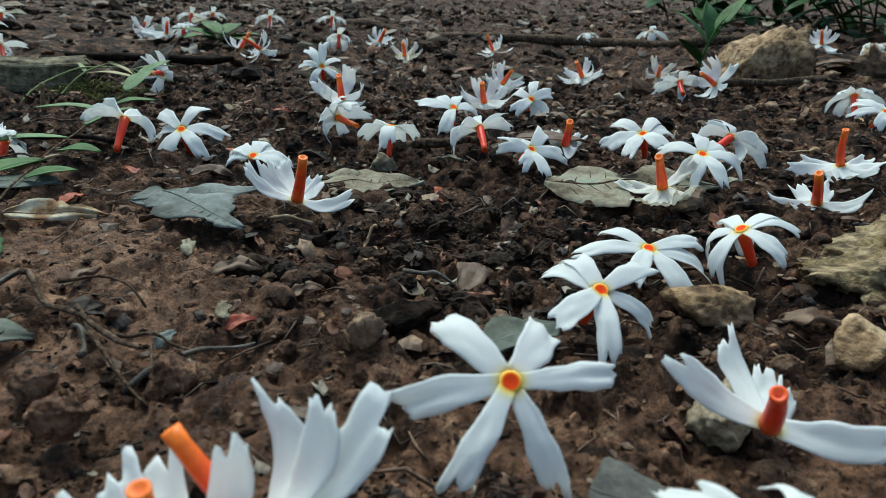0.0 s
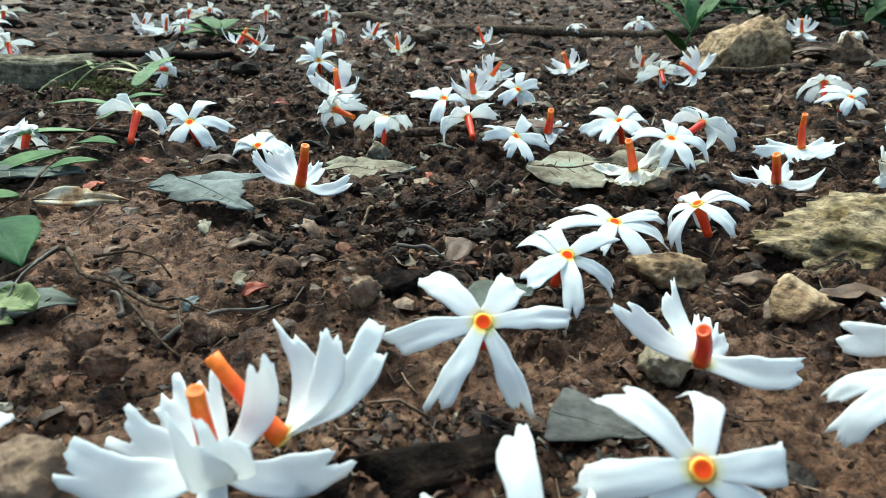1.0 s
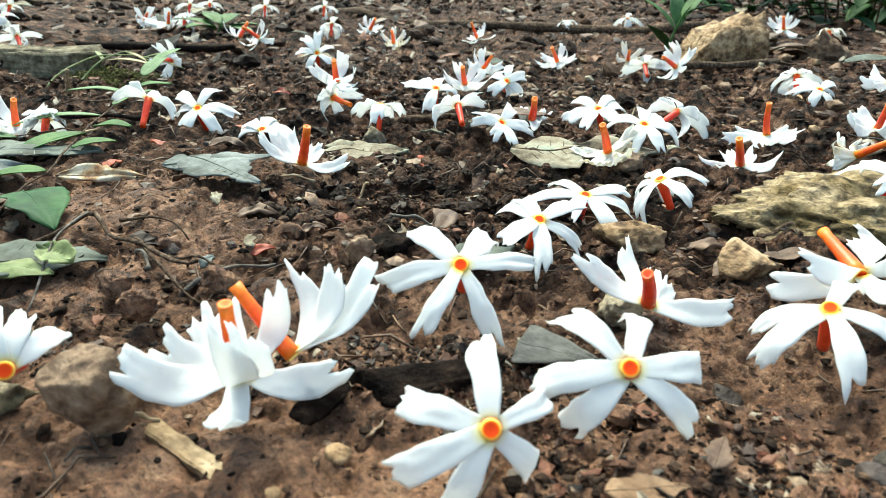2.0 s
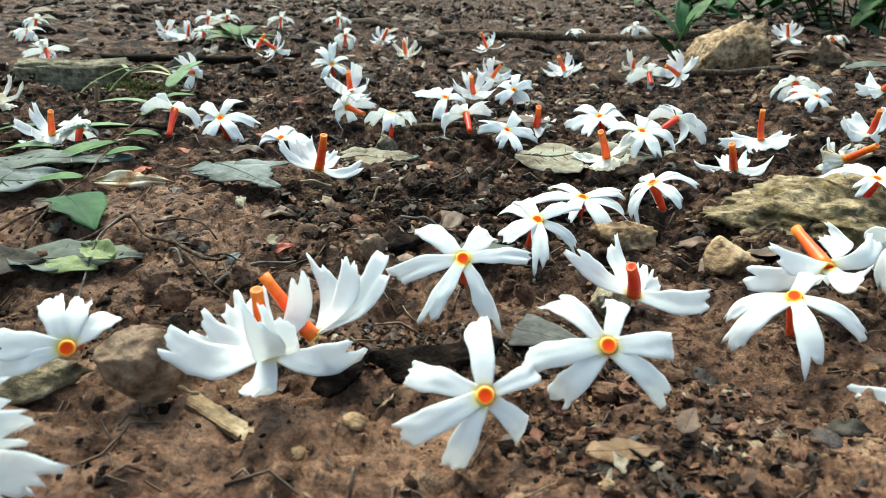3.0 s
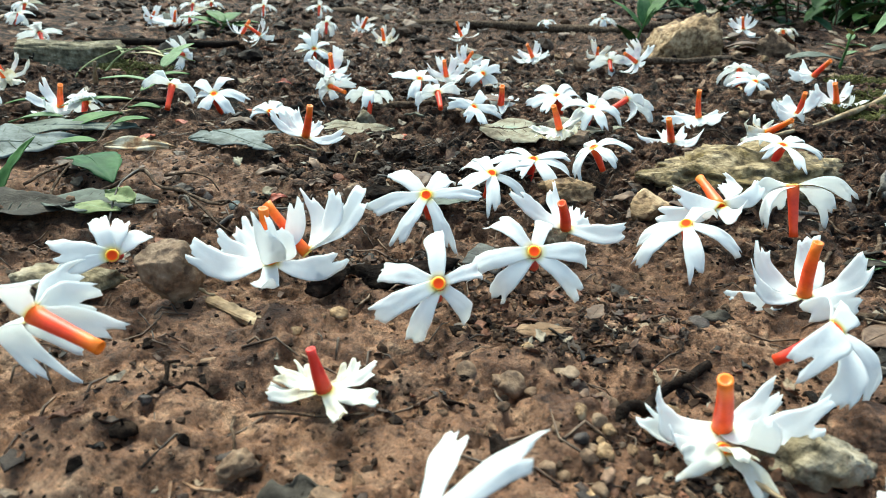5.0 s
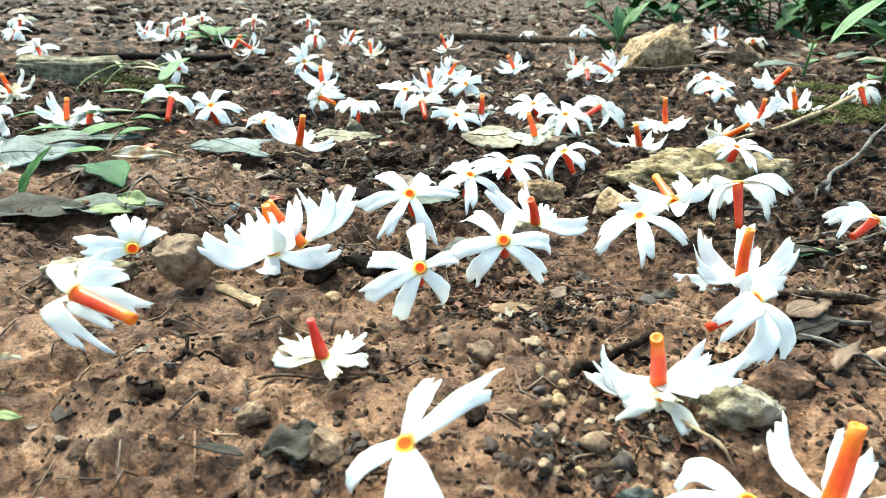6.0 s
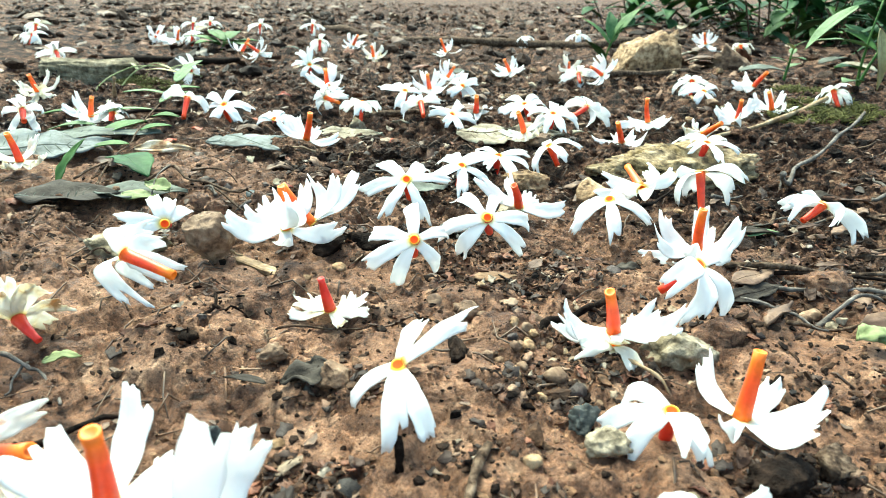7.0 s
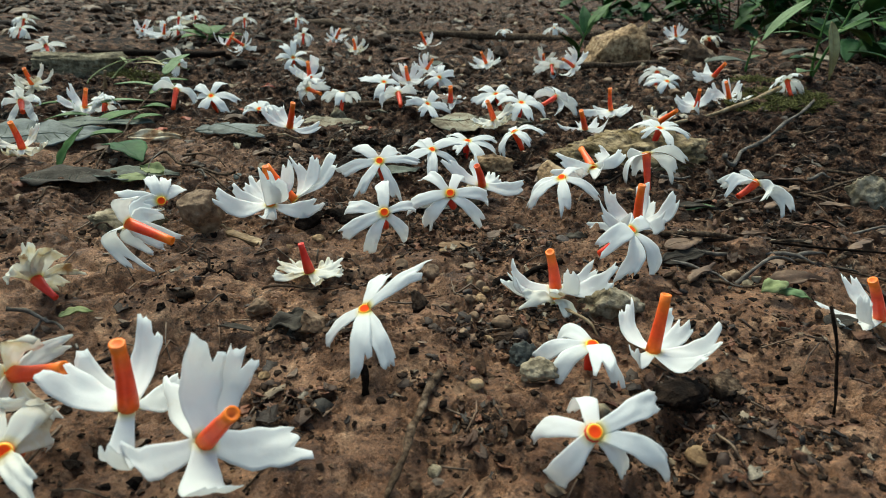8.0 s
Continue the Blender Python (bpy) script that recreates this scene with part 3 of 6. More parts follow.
def flower(place, turn, rise, petals, tube, look_="face", wide=1.0):
    """A fallen flower whose face looks along azimuth turn and elevation rise. petals: azimuth, elevation, millimetres and, where it is twisted, degrees."""
    global flower_count
    flower_count += 1
    seed = flower_count * 31
    rs = np.random.RandomState(seed)
    n = Vector((math.cos(radians(turn)) * math.cos(radians(rise)), math.sin(radians(turn)) * math.cos(radians(rise)), math.sin(radians(rise))))
    up = Vector((0, 0, 1)) if abs(n.z) < 0.9 else Vector((0, 1, 0))
    u = up.cross(n).normalized()
    v = n.cross(u)
    m = Matrix((u, v, n)).transposed().to_4x4()
    m.translation = place
    BEDS.append((place[0], place[1]))
    thing = root("fallen_flower", m, LOOKS[look_], "flower", "fallen flowers")
    wilted = look_ == "wilted"
    for k, (az, el, mm, *turned) in enumerate(petals):
        pv, pf = petal_sheet(az, el, mm / 1000, seed + k, 0.15 if wilted else 0.055, rs.uniform(0.90, 1.10) * (1.08 if wilted else 1.28 if place[1] > 0.36 else 1.0) * wide, *turned)
        mesh_object("petal", pv, pf, WILTED if wilted else PETAL, thing)
    bend = rs.uniform(-0.0011, 0.0011, 2)
    steps = 7
    line = [(bend[0] * (i / steps) ** 2, bend[1] * (i / steps) ** 2, -tube / 1000 * i / steps - 0.0002) for i in range(steps + 1)]
    fat = rs.uniform(0.92, 1.1)
    taper = 0.00070 if wilted and tube < 9 else 0.00042
    radii = [(0.00144 - taper * min(i / steps * 1.15, 1.0) + (0.00005 if i == steps else 0.0)) * fat * rs.uniform(0.97, 1.03) for i in range(steps + 1)]
    tv, tf = tube_verts(line, radii, 12, 0.0012)
    red = look_ in ("face", "dome") or (wilted and tube < 9)
    mesh_object("tube", tv, tf, TUBE_RED if red else TUBE, thing, "crimson corolla tube" if red else "orange corolla tube")
    rings, sides = [(0.0, 0.00010), (0.0005, 0.00014), (0.0009, 0.00020), (0.0011, 0.00019), (0.0013, 0.00006)], 14
    ev, ef = [(0, 0, rings[0][1])], []
    for r, z in rings[1:]:
        ev += [(r * math.cos(2 * math.pi * k / sides), r * math.sin(2 * math.pi * k / sides), z) for k in range(sides)]
    ev += [(0.0012 * math.cos(2 * math.pi * k / sides), 0.0012 * math.sin(2 * math.pi * k / sides), -0.0006) for k in range(sides)]
    for k in range(sides):
        l = (k + 1) % sides
        ef.append((0, 1 + k, 1 + l))
        for q in range(4):
            ef.append((1 + q * sides + k, 1 + (q + 1) * sides + k, 1 + (q + 1) * sides + l, 1 + q * sides + l))
    ef.append(tuple(1 + 4 * sides + k for k in range(sides - 1, -1, -1)))
    mesh_object("throat", ev, ef, THROAT, thing, "orange throat with a yellow rim")
    return thing


flower((0.1625, 0.2341, 0.0162), -90, 41, [(6, -17, 13.5), (55, -41, 13.5), (137, -26, 13.5), (192, -17, 13.5), (244, 1, 13.5), (299, -15, 13.7)], 11.3, "face")
flower((0.1657, 0.1971, 0.0113), -90, 37, [(29, -46, 13.5), (96, -29, 13.5), (164, -29, 13.5), (209, -16, 13.5), (246, -29, 12.4), (325, -52, 13.5)], 11.3, "face")
flower((0.1843, 0.2071, 0.0143), -94, 41, [(6, -30, 13.5), (74, -43, 13.5), (134, -29, 13.5), (190, -22, 13.5), (229, -41, 13.5), (326, -27, 13.5)], 11.3, "face")
flower((0.2209, 0.2269, 0.0145), -131, 56, [(5, -32, 13.5), (88, -40, 13.5), (208, -29, 13.5), (237, -17, 14.0), (306, -8, 13.5)], 12.5, "face")
flower((0.1805, 0.2707, 0.0116), -90, 53, [(37, -20, 13.5), (111, -39, 13.5), (140, -35, 13.5), (226, 20, 13.5), (271, 10, 13.5), (344, -35, 13.5)], 11.3, "face")
flower((0.1960, 0.2979, 0.0092), -90, 66, [(19, -9, 13.5), (130, -22, 13.5), (181, -10, 15.1), (244, 16, 13.5), (296, -8, 13.5), (353, -17, 13.5)], 11.3, "face")
flower((0.2159, 0.3023, 0.0130), -170, 59, [(10, -24, 11.6), (86, -37, 13.5), (108, -31, 13.5), (163, -51, 13.5), (171, -25, 13.5), (213, -37, 13.5), (286, -26, 12.2)], 9.0, "dome")
flower((0.1972, 0.2415, 0.0067), 72, -60, [(16, -26, 14.5, -22), (62, 3, 13.5), (92, 28, 13.5), (113, 33, 13.5, 27), (178, -1, 13.9, 24)], 9.5, "tube")
flower((0.2351, 0.2431, 0.0134), -87, -13, [(5, -70, 13.5, 59), (16, -24, 13.5, -43), (106, 66, 13.5, 45), (163, 11, 13.5, 25), (204, -13, 15.2, 35)], 12.5, "tube", 1.2)
flower((0.2553, 0.2498, 0.0180), 102, 70, [(8, -35, 13.5, -41), (87, -27, 13.5, 26), (100, -6, 13.5, 48), (198, -45, 13.5), (329, -13, 14.0, -54)], 13.1, "dome", 1.25)
flower((0.2423, 0.2115, 0.0047), 10, -82, [(15, 8, 14.2, -55), (40, -41, 13.4, -51), (116, -46, 13.5), (126, -16, 13.5, 15), (189, -37, 13.8, 53), (249, -22, 13.5, 65), (353, -26, 13.5, -66)], 12.5, "tube", 1.15)
flower((0.2300, 0.1805, 0.0141), -25, 54, [(4, -21, 13.5, 47), (167, -22, 13.5, 0, 0.3), (213, -33, 13.5, 30), (271, -22, 13.8, 48), (346, 0, 13.5)], 11.0, "dome", 1.3)
flower((0.2944, 0.2442, 0.0100), 21, 35, [(0, -29, 13.5, 26), (78, -65, 13.5, -41), (168, -34, 13.5, -51), (217, -1, 15.1, -36), (344, 9, 13.5, 31)], 9.0, "dome", 1.35)
flower((0.2091, 0.1688, 0.0020), 54, -71, [(147, 8, 13.5, 21), (191, -14, 14.6, 26), (252, -56, 13.5, -50), (321, -30, 13.5, -29), (357, -40, 13.5, -35), (357, -24, 13.5, -29)], 12.5, "tube", 1.15)
flower((0.2081, 0.1647, 0.0015), -90, 60, [(208, 29, 11.0), (247, -1, 11.0), (257, 61, 11.0), (283, 31, 11.0)], 11.3, "wilted")
flower((0.2229, 0.1373, 0.0030), -142, -82, [(76, -16, 13.5, -28), (126, -20, 13.5), (138, -16, 13.5, 19), (199, -29, 13.7, 41), (245, -22, 13.5, 49), (312, -17, 13.5, -43)], 12.5, "tube")
flower((0.2093, 0.1341, 0.0065), -112, 74, [(117, -37, 13.5, -38), (173, -27, 12.8, -28), (211, -15, 10.5, -18), (264, 26, 13.5, 14), (297, -28, 9.6, 18)], 11.3, "dome")
flower((0.1643, 0.1390, 0.0109), -113, 68, [(20, 17, 14.2), (73, -15, 13.5), (177, -41, 13.5, 0, 0.08), (266, -12, 13.5), (291, -17, 13.5, 0, 0.14)], 11.3, "face", 0.95)
flower((0.2013, 0.1016, 0.0100), -90, 53, [(27, -13, 13.5), (85, -59, 13.5), (158, -56, 13.5), (228, -50, 11.9), (318, -39, 9.6), (345, -19, 13.5)], 11.3, "face")
flower((0.1313, 0.1056, 0.0105), 128, -79, [(19, -6, 14.5, -22), (35, 3, 14.5, -18), (87, -25, 14.5, 1), (102, 24, 14.5, 28), (259, -23, 14.5, -15, 0.35)], 12.5, "tube", 1.1)
flower((0.1428, 0.1032, 0.0061), 142, -51, [(8, -24, 14.5), (112, 23, 14.5, -16), (113, -27, 14.5), (142, -13, 14.5), (216, -8, 14.5, 14), (312, -42, 14.5, 17)], 12.5, "tube", 1.45)
flower((0.1081, 0.1163, 0.0093), 157, -14, [(40, -34, 11.5), (89, -57, 11.5, -67), (178, 0, 11.5, -19), (259, -19, 10.9), (339, -61, 11.5)], 12.5, "wilted")
flower((0.1154, 0.0999, 0.0068), -63, 42, [(21, -62, 11.5, 19), (52, -40, 11.5, 14), (100, -51, 11.5), (157, -19, 10.8), (226, -32, 11.3), (294, 45, 11.5)], 11.3, "wilted")
flower((0.1058, 0.1730, 0.0152), 158, 10, [(59, -26, 13.5, -41), (183, 20, 13.5, -43), (194, 8, 13.5, -27), (216, -15, 13.5), (230, -6, 13.5, 0, 0.4), (259, -2, 13.5, 32, 0.55)], 12.5, "side", 1.2)
flower((0.1008, 0.2089, 0.0090), -68, 27, [(36, -34, 9.5), (72, -30, 9.5), (106, -26, 9.5), (168, -10, 11.5), (192, -16, 11.0)], 5.0, "face", 1.35)
flower((0.0871, 0.1644, 0.0040), 137, 13, [(41, -26, 10.5), (62, -21, 10.5), (83, -1, 10.5), (93, -22, 10.5), (112, -29, 10.5), (191, 15, 10.5), (226, 27, 10.5)], 7.5, "wilted")
flower((0.1314, 0.2122, 0.0074), 73, -79, [(21, -11, 13.5, -39), (47, -12, 13.5, -24), (69, -11, 13.5), (128, -49, 13.4, 37), (172, 4, 14.1, 48), (230, -62, 13.5, -32), (246, -59, 13.5), (262, -16, 13.5, -22), (347, -17, 15.5, -49)], 12.5, "tube", 1.2)
flower((0.1376, 0.2189, 0.0069), -10, -47, [(26, -39, 13.5, 55), (64, -25, 14.2, 70), (66, -6, 17.3, 70)], 13.5, "side", 1.05)
flower((0.1482, 0.1743, 0.0030), 39, -73, [(12, 4, 10.0), (34, -5, 10.0), (59, 8, 10.0), (107, 20, 10.0), (140, 18, 10.0), (204, -5, 10.0), (246, -9, 10.0)], 7.8, "wilted")
flower((0.2788, 0.3045, 0.0158), -90, 69, [(40, -11, 13.5), (101, -23, 13.5), (135, -24, 13.5), (220, 10, 13.5), (277, 4, 13.5), (347, -10, 13.5)], 11.3, "face")
flower((0.2960, 0.3514, 0.0100), 106, -34, [(5, -14, 13.5), (115, 41, 13.5), (150, 28, 13.5), (343, -4, 13.5)], 12.5, "wilted")
flower((0.3366, 0.4083, 0.0080), 75, -60, [(8, -19, 13.5, -33), (67, 3, 13.5, -25), (126, -16, 13.5), (274, -40, 13.5, -51), (331, -20, 13.5, -32)], 12.5, "tube")
flower((0.3605, 0.4200, 0.0115), 43, -59, [(7, -30, 13.2), (56, -29, 13.2), (98, -16, 12.6), (177, -17, 13.5), (206, -43, 13.5), (277, -27, 13.5), (323, -27, 11.6)], 12.5, "tube")
flower((0.3603, 0.4464, 0.0213), 96, -44, [(4, -2, 13.5, -24), (88, 37, 13.5, -40), (335, -21, 13.5, -17)], 12.5, "side")
flower((0.3975, 0.4283, 0.0230), 90, 53, [(36, -22, 13.5), (88, -18, 13.5), (126, -49, 12.3), (180, -47, 13.3), (223, -51, 12.7), (272, -43, 13.5), (352, -32, 13.5)], 11.3, "dome")
flower((0.2796, 0.3825, 0.0090), 26, -70, [(17, -1, 14.6, -39), (58, 6, 13.5, -38), (153, 12, 13.5, 40), (242, -13, 13.5, 41), (279, -10, 13.5, 19), (316, -13, 13.5, -36)], 12.5, "tube")
flower((0.2598, 0.3553, 0.0040), 58, -49, [(54, 29, 13.5, -15), (101, 31, 13.5, 22), (186, -29, 13.5, 26), (293, -42, 13.5, -33), (337, -19, 13.5, -24)], 12.5, "tube")
flower((0.2121, 0.3453, 0.0090), 59, -55, [(15, 22, 13.5), (116, -5, 12.4), (204, -37, 13.5), (223, -34, 13.5), (256, -33, 13.5), (282, -35, 13.5)], 12.5, "wilted")
flower((0.2181, 0.3924, 0.0140), -120, 50, [(43, -37, 13.5), (83, -30, 13.5), (157, -10, 13.5), (212, 0, 13.3), (262, 16, 13.5), (321, 22, 13.5)], 12.5, "face")
flower((0.2275, 0.3623, 0.0150), -90, 60, [(40, -23, 13.5), (81, -17, 13.5), (149, -25, 13.5), (242, 2, 13.5), (284, 2, 13.5), (356, -17, 13.5)], 11.3, "face")
flower((0.2551, 0.4114, 0.0110), 40, 23, [(30, -51, 13.5, 29), (169, -19, 13.5, -23), (209, -47, 13.5, -40), (216, 9, 15.3, -27), (352, 51, 13.5, -52), (357, 16, 13.5, 25)], 12.5, "dome")
flower((0.1806, 0.3834, 0.0090), -61, 43, [(41, -14, 13.5), (65, -61, 13.5), (175, 13, 13.5), (223, 24, 13.5), (257, 22, 13.5), (344, -4, 13.5)], 12.5, "face")
flower((0.1935, 0.3963, 0.0080), 90, -49, [(75, 35, 13.5, -23), (129, 27, 13.5, 20), (258, -52, 13.5, 49)], 12.5, "tube")
flower((0.1644, 0.4058, 0.0110), 101, 23, [(33, -38, 13.5, 26), (150, -37, 13.5, -26), (189, 36, 13.5, -27), (255, 68, 13.5), (350, -31, 13.5, 25)], 12.5, "dome")
flower((0.1552, 0.4372, 0.0121), -90, 60, [(25, -35, 13.5), (63, -43, 13.5), (81, -20, 13.5), (128, -18, 13.5), (181, 5, 14.1), (256, -6, 13.5)], 11.3, "face")
flower((0.1696, 0.4908, 0.0057), 74, -48, [(4, -31, 12.8), (59, -27, 12.2), (111, -28, 12.4), (150, -26, 12.7), (196, -27, 13.5), (233, -40, 13.5), (279, -50, 13.5)], 12.5, "tube")
flower((0.1832, 0.5746, 0.0031), 125, -49, [(14, -18, 13.5), (54, -29, 12.4), (103, -26, 13.0), (191, -22, 13.0), (238, -28, 13.1), (292, -47, 13.5), (337, -26, 13.5)], 12.5, "tube")
flower((0.1899, 0.4771, 0.0105), -90, 37, [(31, -26, 13.5), (83, -24, 13.5), (140, -44, 13.5), (230, 22, 13.5), (301, -72, 13.5), (340, -47, 13.5)], 11.3, "face")
flower((0.1338, 0.4011, 0.0110), 90, 84, [(46, -18, 13.5, -48), (75, -27, 13.5, -27), (119, -7, 13.5, 51), (149, -23, 13.5, 47), (269, -22, 13.5)], 11.3, "dome")
flower((0.1173, 0.3274, 0.0060), 135, -70, [(33, -16, 13.5, -27), (55, -10, 13.5, -19), (94, 1, 13.5), (105, 1, 13.5, 21), (167, -14, 13.7, 35), (358, -18, 14.4, -35)], 12.5, "tube")
flower((0.0959, 0.3655, 0.0070), -90, 60, [(68, -36, 13.5), (87, -31, 13.5), (136, -30, 13.5), (163, -35, 13.5), (334, 8, 13.5)], 11.3, "face")
flower((0.0650, 0.3908, 0.0083), -85, 54, [(69, -8, 13.5), (136, -10, 13.5), (168, -36, 13.5), (249, -7, 13.5), (311, -6, 13.5), (360, -15, 14.5)], 12.5, "face")
flower((0.0483, 0.3875, 0.0120), 90, 45, [(43, -28, 13.5, 40), (177, -32, 13.5, -44), (269, 36, 13.5, 52), (335, 30, 13.5, 46)], 12.5, "dome")
flower((0.1100, 0.4444, 0.0120), 90, -50, [(22, -18, 13.2), (100, -27, 13.1), (184, -46, 13.5), (219, -27, 13.5), (276, -25, 13.5), (309, -56, 13.5)], 12.5, "side")
flower((0.1116, 0.4217, 0.0090), 133, 7, [(18, -32, 13.5), (62, -42, 13.5), (86, -58, 13.5), (172, -18, 12.2), (248, -27, 13.1), (338, -36, 13.5)], 12.5, "side")
flower((0.0813, 0.5557, 0.0106), -90, 60, [(50, -9, 13.5), (88, 38, 13.5), (134, 23, 13.5), (138, -41, 13.5), (169, -6, 13.5), (246, -19, 12.3), (328, -18, 13.3)], 11.3, "face")
flower((0.0089, 0.6453, 0.0082), -156, -61, [(43, 41, 13.5), (97, -15, 14.4), (147, -16, 11.9), (183, -32, 13.4), (237, -15, 12.4), (280, -52, 15.4), (334, 33, 13.5)], 12.8, "tube")
flower((0.0274, 0.6299, 0.0104), 13, -37, [(53, -27, 12.2), (93, -18, 11.6), (141, 6, 13.5), (152, 43, 13.5), (236, -6, 13.5), (278, -31, 12.7), (328, -17, 12.8)], 13.0, "side")
flower((-0.0683, 0.7139, 0.0101), 118, -51, [(10, -4, 18.9), (95, -20, 13.3), (168, -22, 18.9), (187, -3, 14.3), (268, -29, 13.5), (320, -16, 12.6), (358, 8, 14.4)], 12.5, "tube")
flower((-0.1147, 0.5826, 0.0101), 123, 29, [(59, -28, 13.5), (84, -26, 13.5), (169, -78, 13.5), (178, -3, 14.0), (255, -39, 11.8), (299, -41, 12.5), (348, -6, 14.9)], 12.5, "dome")
flower((-0.1825, 0.6781, 0.0142), 90, 53, [(23, -38, 12.2), (67, -46, 13.5), (145, -57, 13.5), (176, -6, 13.5), (258, -36, 12.7), (294, -43, 13.1), (340, -48, 13.2)], 11.3, "dome")
flower((0.0088, 0.5149, 0.0084), 81, -9, [(47, -18, 11.5), (95, -28, 12.5), (149, -63, 13.5), (189, -42, 13.5), (290, -18, 13.3), (351, -17, 11.6)], 12.5, "side")
flower((0.0667, 0.7047, 0.0163), 90, 53, [(39, -49, 13.5), (107, -9, 13.5), (162, -35, 13.5), (206, -51, 12.5), (240, -44, 13.0), (312, -52, 11.7), (350, -51, 13.4)], 11.3, "dome")
flower((0.0945, 0.7342, 0.0103), 132, -54, [(8, -23, 13.5), (80, -27, 11.7), (122, -20, 12.2), (163, -6, 13.5), (224, -27, 12.2), (293, -22, 12.2), (355, 2, 13.5)], 12.5, "tube")
flower((0.1213, 0.6397, 0.0096), 90, -56, [(27, -29, 12.2), (85, -21, 12.3), (135, -18, 12.2), (182, -24, 12.9), (233, -42, 13.5), (258, -23, 13.5), (294, -39, 13.5)], 11.3, "wilted")
flower((0.1848, 0.7163, 0.0085), -11, -65, [(61, -20, 12.4), (98, -25, 12.3), (149, -39, 13.5), (182, 13, 14.5), (238, -23, 12.9), (302, 1, 13.5), (336, -11, 13.5)], 13.5, "tube")
flower((0.2322, 0.5893, 0.0078), 56, -45, [(8, -16, 12.2), (92, -18, 12.0), (168, -18, 13.5), (170, -52, 13.5), (224, -30, 13.1), (279, -41, 13.5), (326, -17, 13.1)], 12.5, "tube")
flower((0.2816, 0.6024, 0.0092), 74, -33, [(65, -19, 12.6), (139, -22, 11.5), (177, -31, 13.3), (228, -58, 13.5), (278, -19, 11.6), (340, -55, 13.5)], 12.5, "wilted")
flower((0.2782, 0.5492, 0.0128), 81, 21, [(21, -33, 13.5), (94, -37, 12.8), (142, -35, 12.6), (179, -11, 13.9), (253, -52, 13.2), (337, -4, 14.6)], 12.5, "dome")
flower((0.2917, 0.5339, 0.0140), 28, -31, [(32, -22, 13.2), (77, -34, 14.3), (114, -2, 13.5), (188, -24, 13.5), (236, -16, 11.6), (276, -32, 13.0), (354, -20, 11.7)], 12.5, "side")
flower((0.3388, 0.4878, 0.0182), 73, 40, [(47, -33, 13.5), (108, -36, 13.5), (177, -23, 13.5), (215, -45, 12.2), (258, -49, 12.0), (305, -39, 12.3), (347, -33, 13.5)], 12.5, "dome")
flower((0.3342, 0.4544, 0.0161), -90, 60, [(13, -35, 13.5), (37, -9, 13.5), (97, -30, 13.5), (130, -13, 13.0), (174, -18, 13.0), (235, 3, 13.5), (303, -24, 12.5)], 11.3, "face")
flower((0.4261, 0.6982, 0.0273), 54, -48, [(13, -19, 13.5), (58, -15, 12.1), (98, -28, 11.9), (146, -27, 11.9), (192, 25, 17.5), (212, -9, 13.5), (296, -39, 13.5)], 12.5, "side")
flower((0.3263, 0.7985, 0.0249), 90, 53, [(28, -48, 11.9), (84, -17, 13.5), (90, -76, 13.5), (129, -44, 12.3), (183, -29, 16.6), (259, -45, 13.2), (329, -23, 14.3)], 11.3, "dome")
flower((0.2713, 0.7987, 0.0207), 90, 53, [(20, -41, 13.5), (79, -62, 13.5), (147, -42, 13.5), (219, -46, 12.1), (263, -42, 12.4), (307, -50, 13.5)], 11.3, "dome")
flower((0.4456, 0.6672, 0.0300), 90, 53, [(30, -36, 13.5), (92, -46, 13.5), (143, -39, 13.4), (196, -38, 12.6), (290, -40, 13.2), (339, -48, 12.0)], 11.3, "wilted")
flower((0.0084, 0.3683, 0.0040), 123, -57, [(14, -22, 12.9), (65, -13, 13.4), (157, -21, 11.9), (241, -50, 13.5), (271, -38, 13.5), (302, -46, 13.5), (331, -16, 13.5)], 12.5, "tube")
flower((0.0163, 0.3740, 0.0060), 90, 53, [(0, -47, 12.3), (99, -20, 13.5), (124, -12, 13.5), (145, -21, 13.5), (204, -51, 11.7), (255, -36, 12.0), (313, -47, 12.2)], 11.3, "dome")
flower((-0.0353, 0.4057, 0.0085), 90, -56, [(17, -20, 11.5), (111, -25, 12.5), (156, -22, 13.4), (211, -16, 13.5), (212, -49, 13.5), (266, -23, 13.5), (279, -53, 13.5)], 11.3, "wilted")
flower((-0.0081, 0.3426, 0.0114), 116, 13, [(18, -56, 13.5), (64, -46, 13.0), (95, -36, 11.7), (160, -52, 13.5), (175, -78, 13.5), (241, -43, 11.7), (307, -41, 11.7)], 12.5, "dome")
flower((0.0223, 0.2830, 0.0040), 101, -68, [(4, -27, 12.8), (97, -18, 12.0), (190, -28, 13.5), (209, -28, 13.5), (254, -30, 13.5), (265, -36, 13.5)], 12.5, "wilted")
flower((0.2817, 0.1536, 0.0030), 19, -64, [(20, -14, 13.5), (92, 2, 13.5), (177, -15, 12.8), (255, -60, 13.5), (273, -32, 13.5), (317, -25, 13.5)], 12.5, "tube")
flower((-0.2140, 0.7443, 0.0171), 90, 53, [(9, -49, 13.3), (45, -46, 13.5), (86, -49, 12.8), (124, -6, 13.5), (181, -21, 13.5), (256, -50, 12.5), (328, -40, 12.8)], 11.3, "dome")
flower((-0.0875, 0.8218, 0.0192), 90, 53, [(3, -28, 14.0), (53, -47, 12.9), (115, -6, 13.5), (198, -13, 13.5), (242, -43, 12.8), (283, -50, 13.4)], 11.3, "dome")
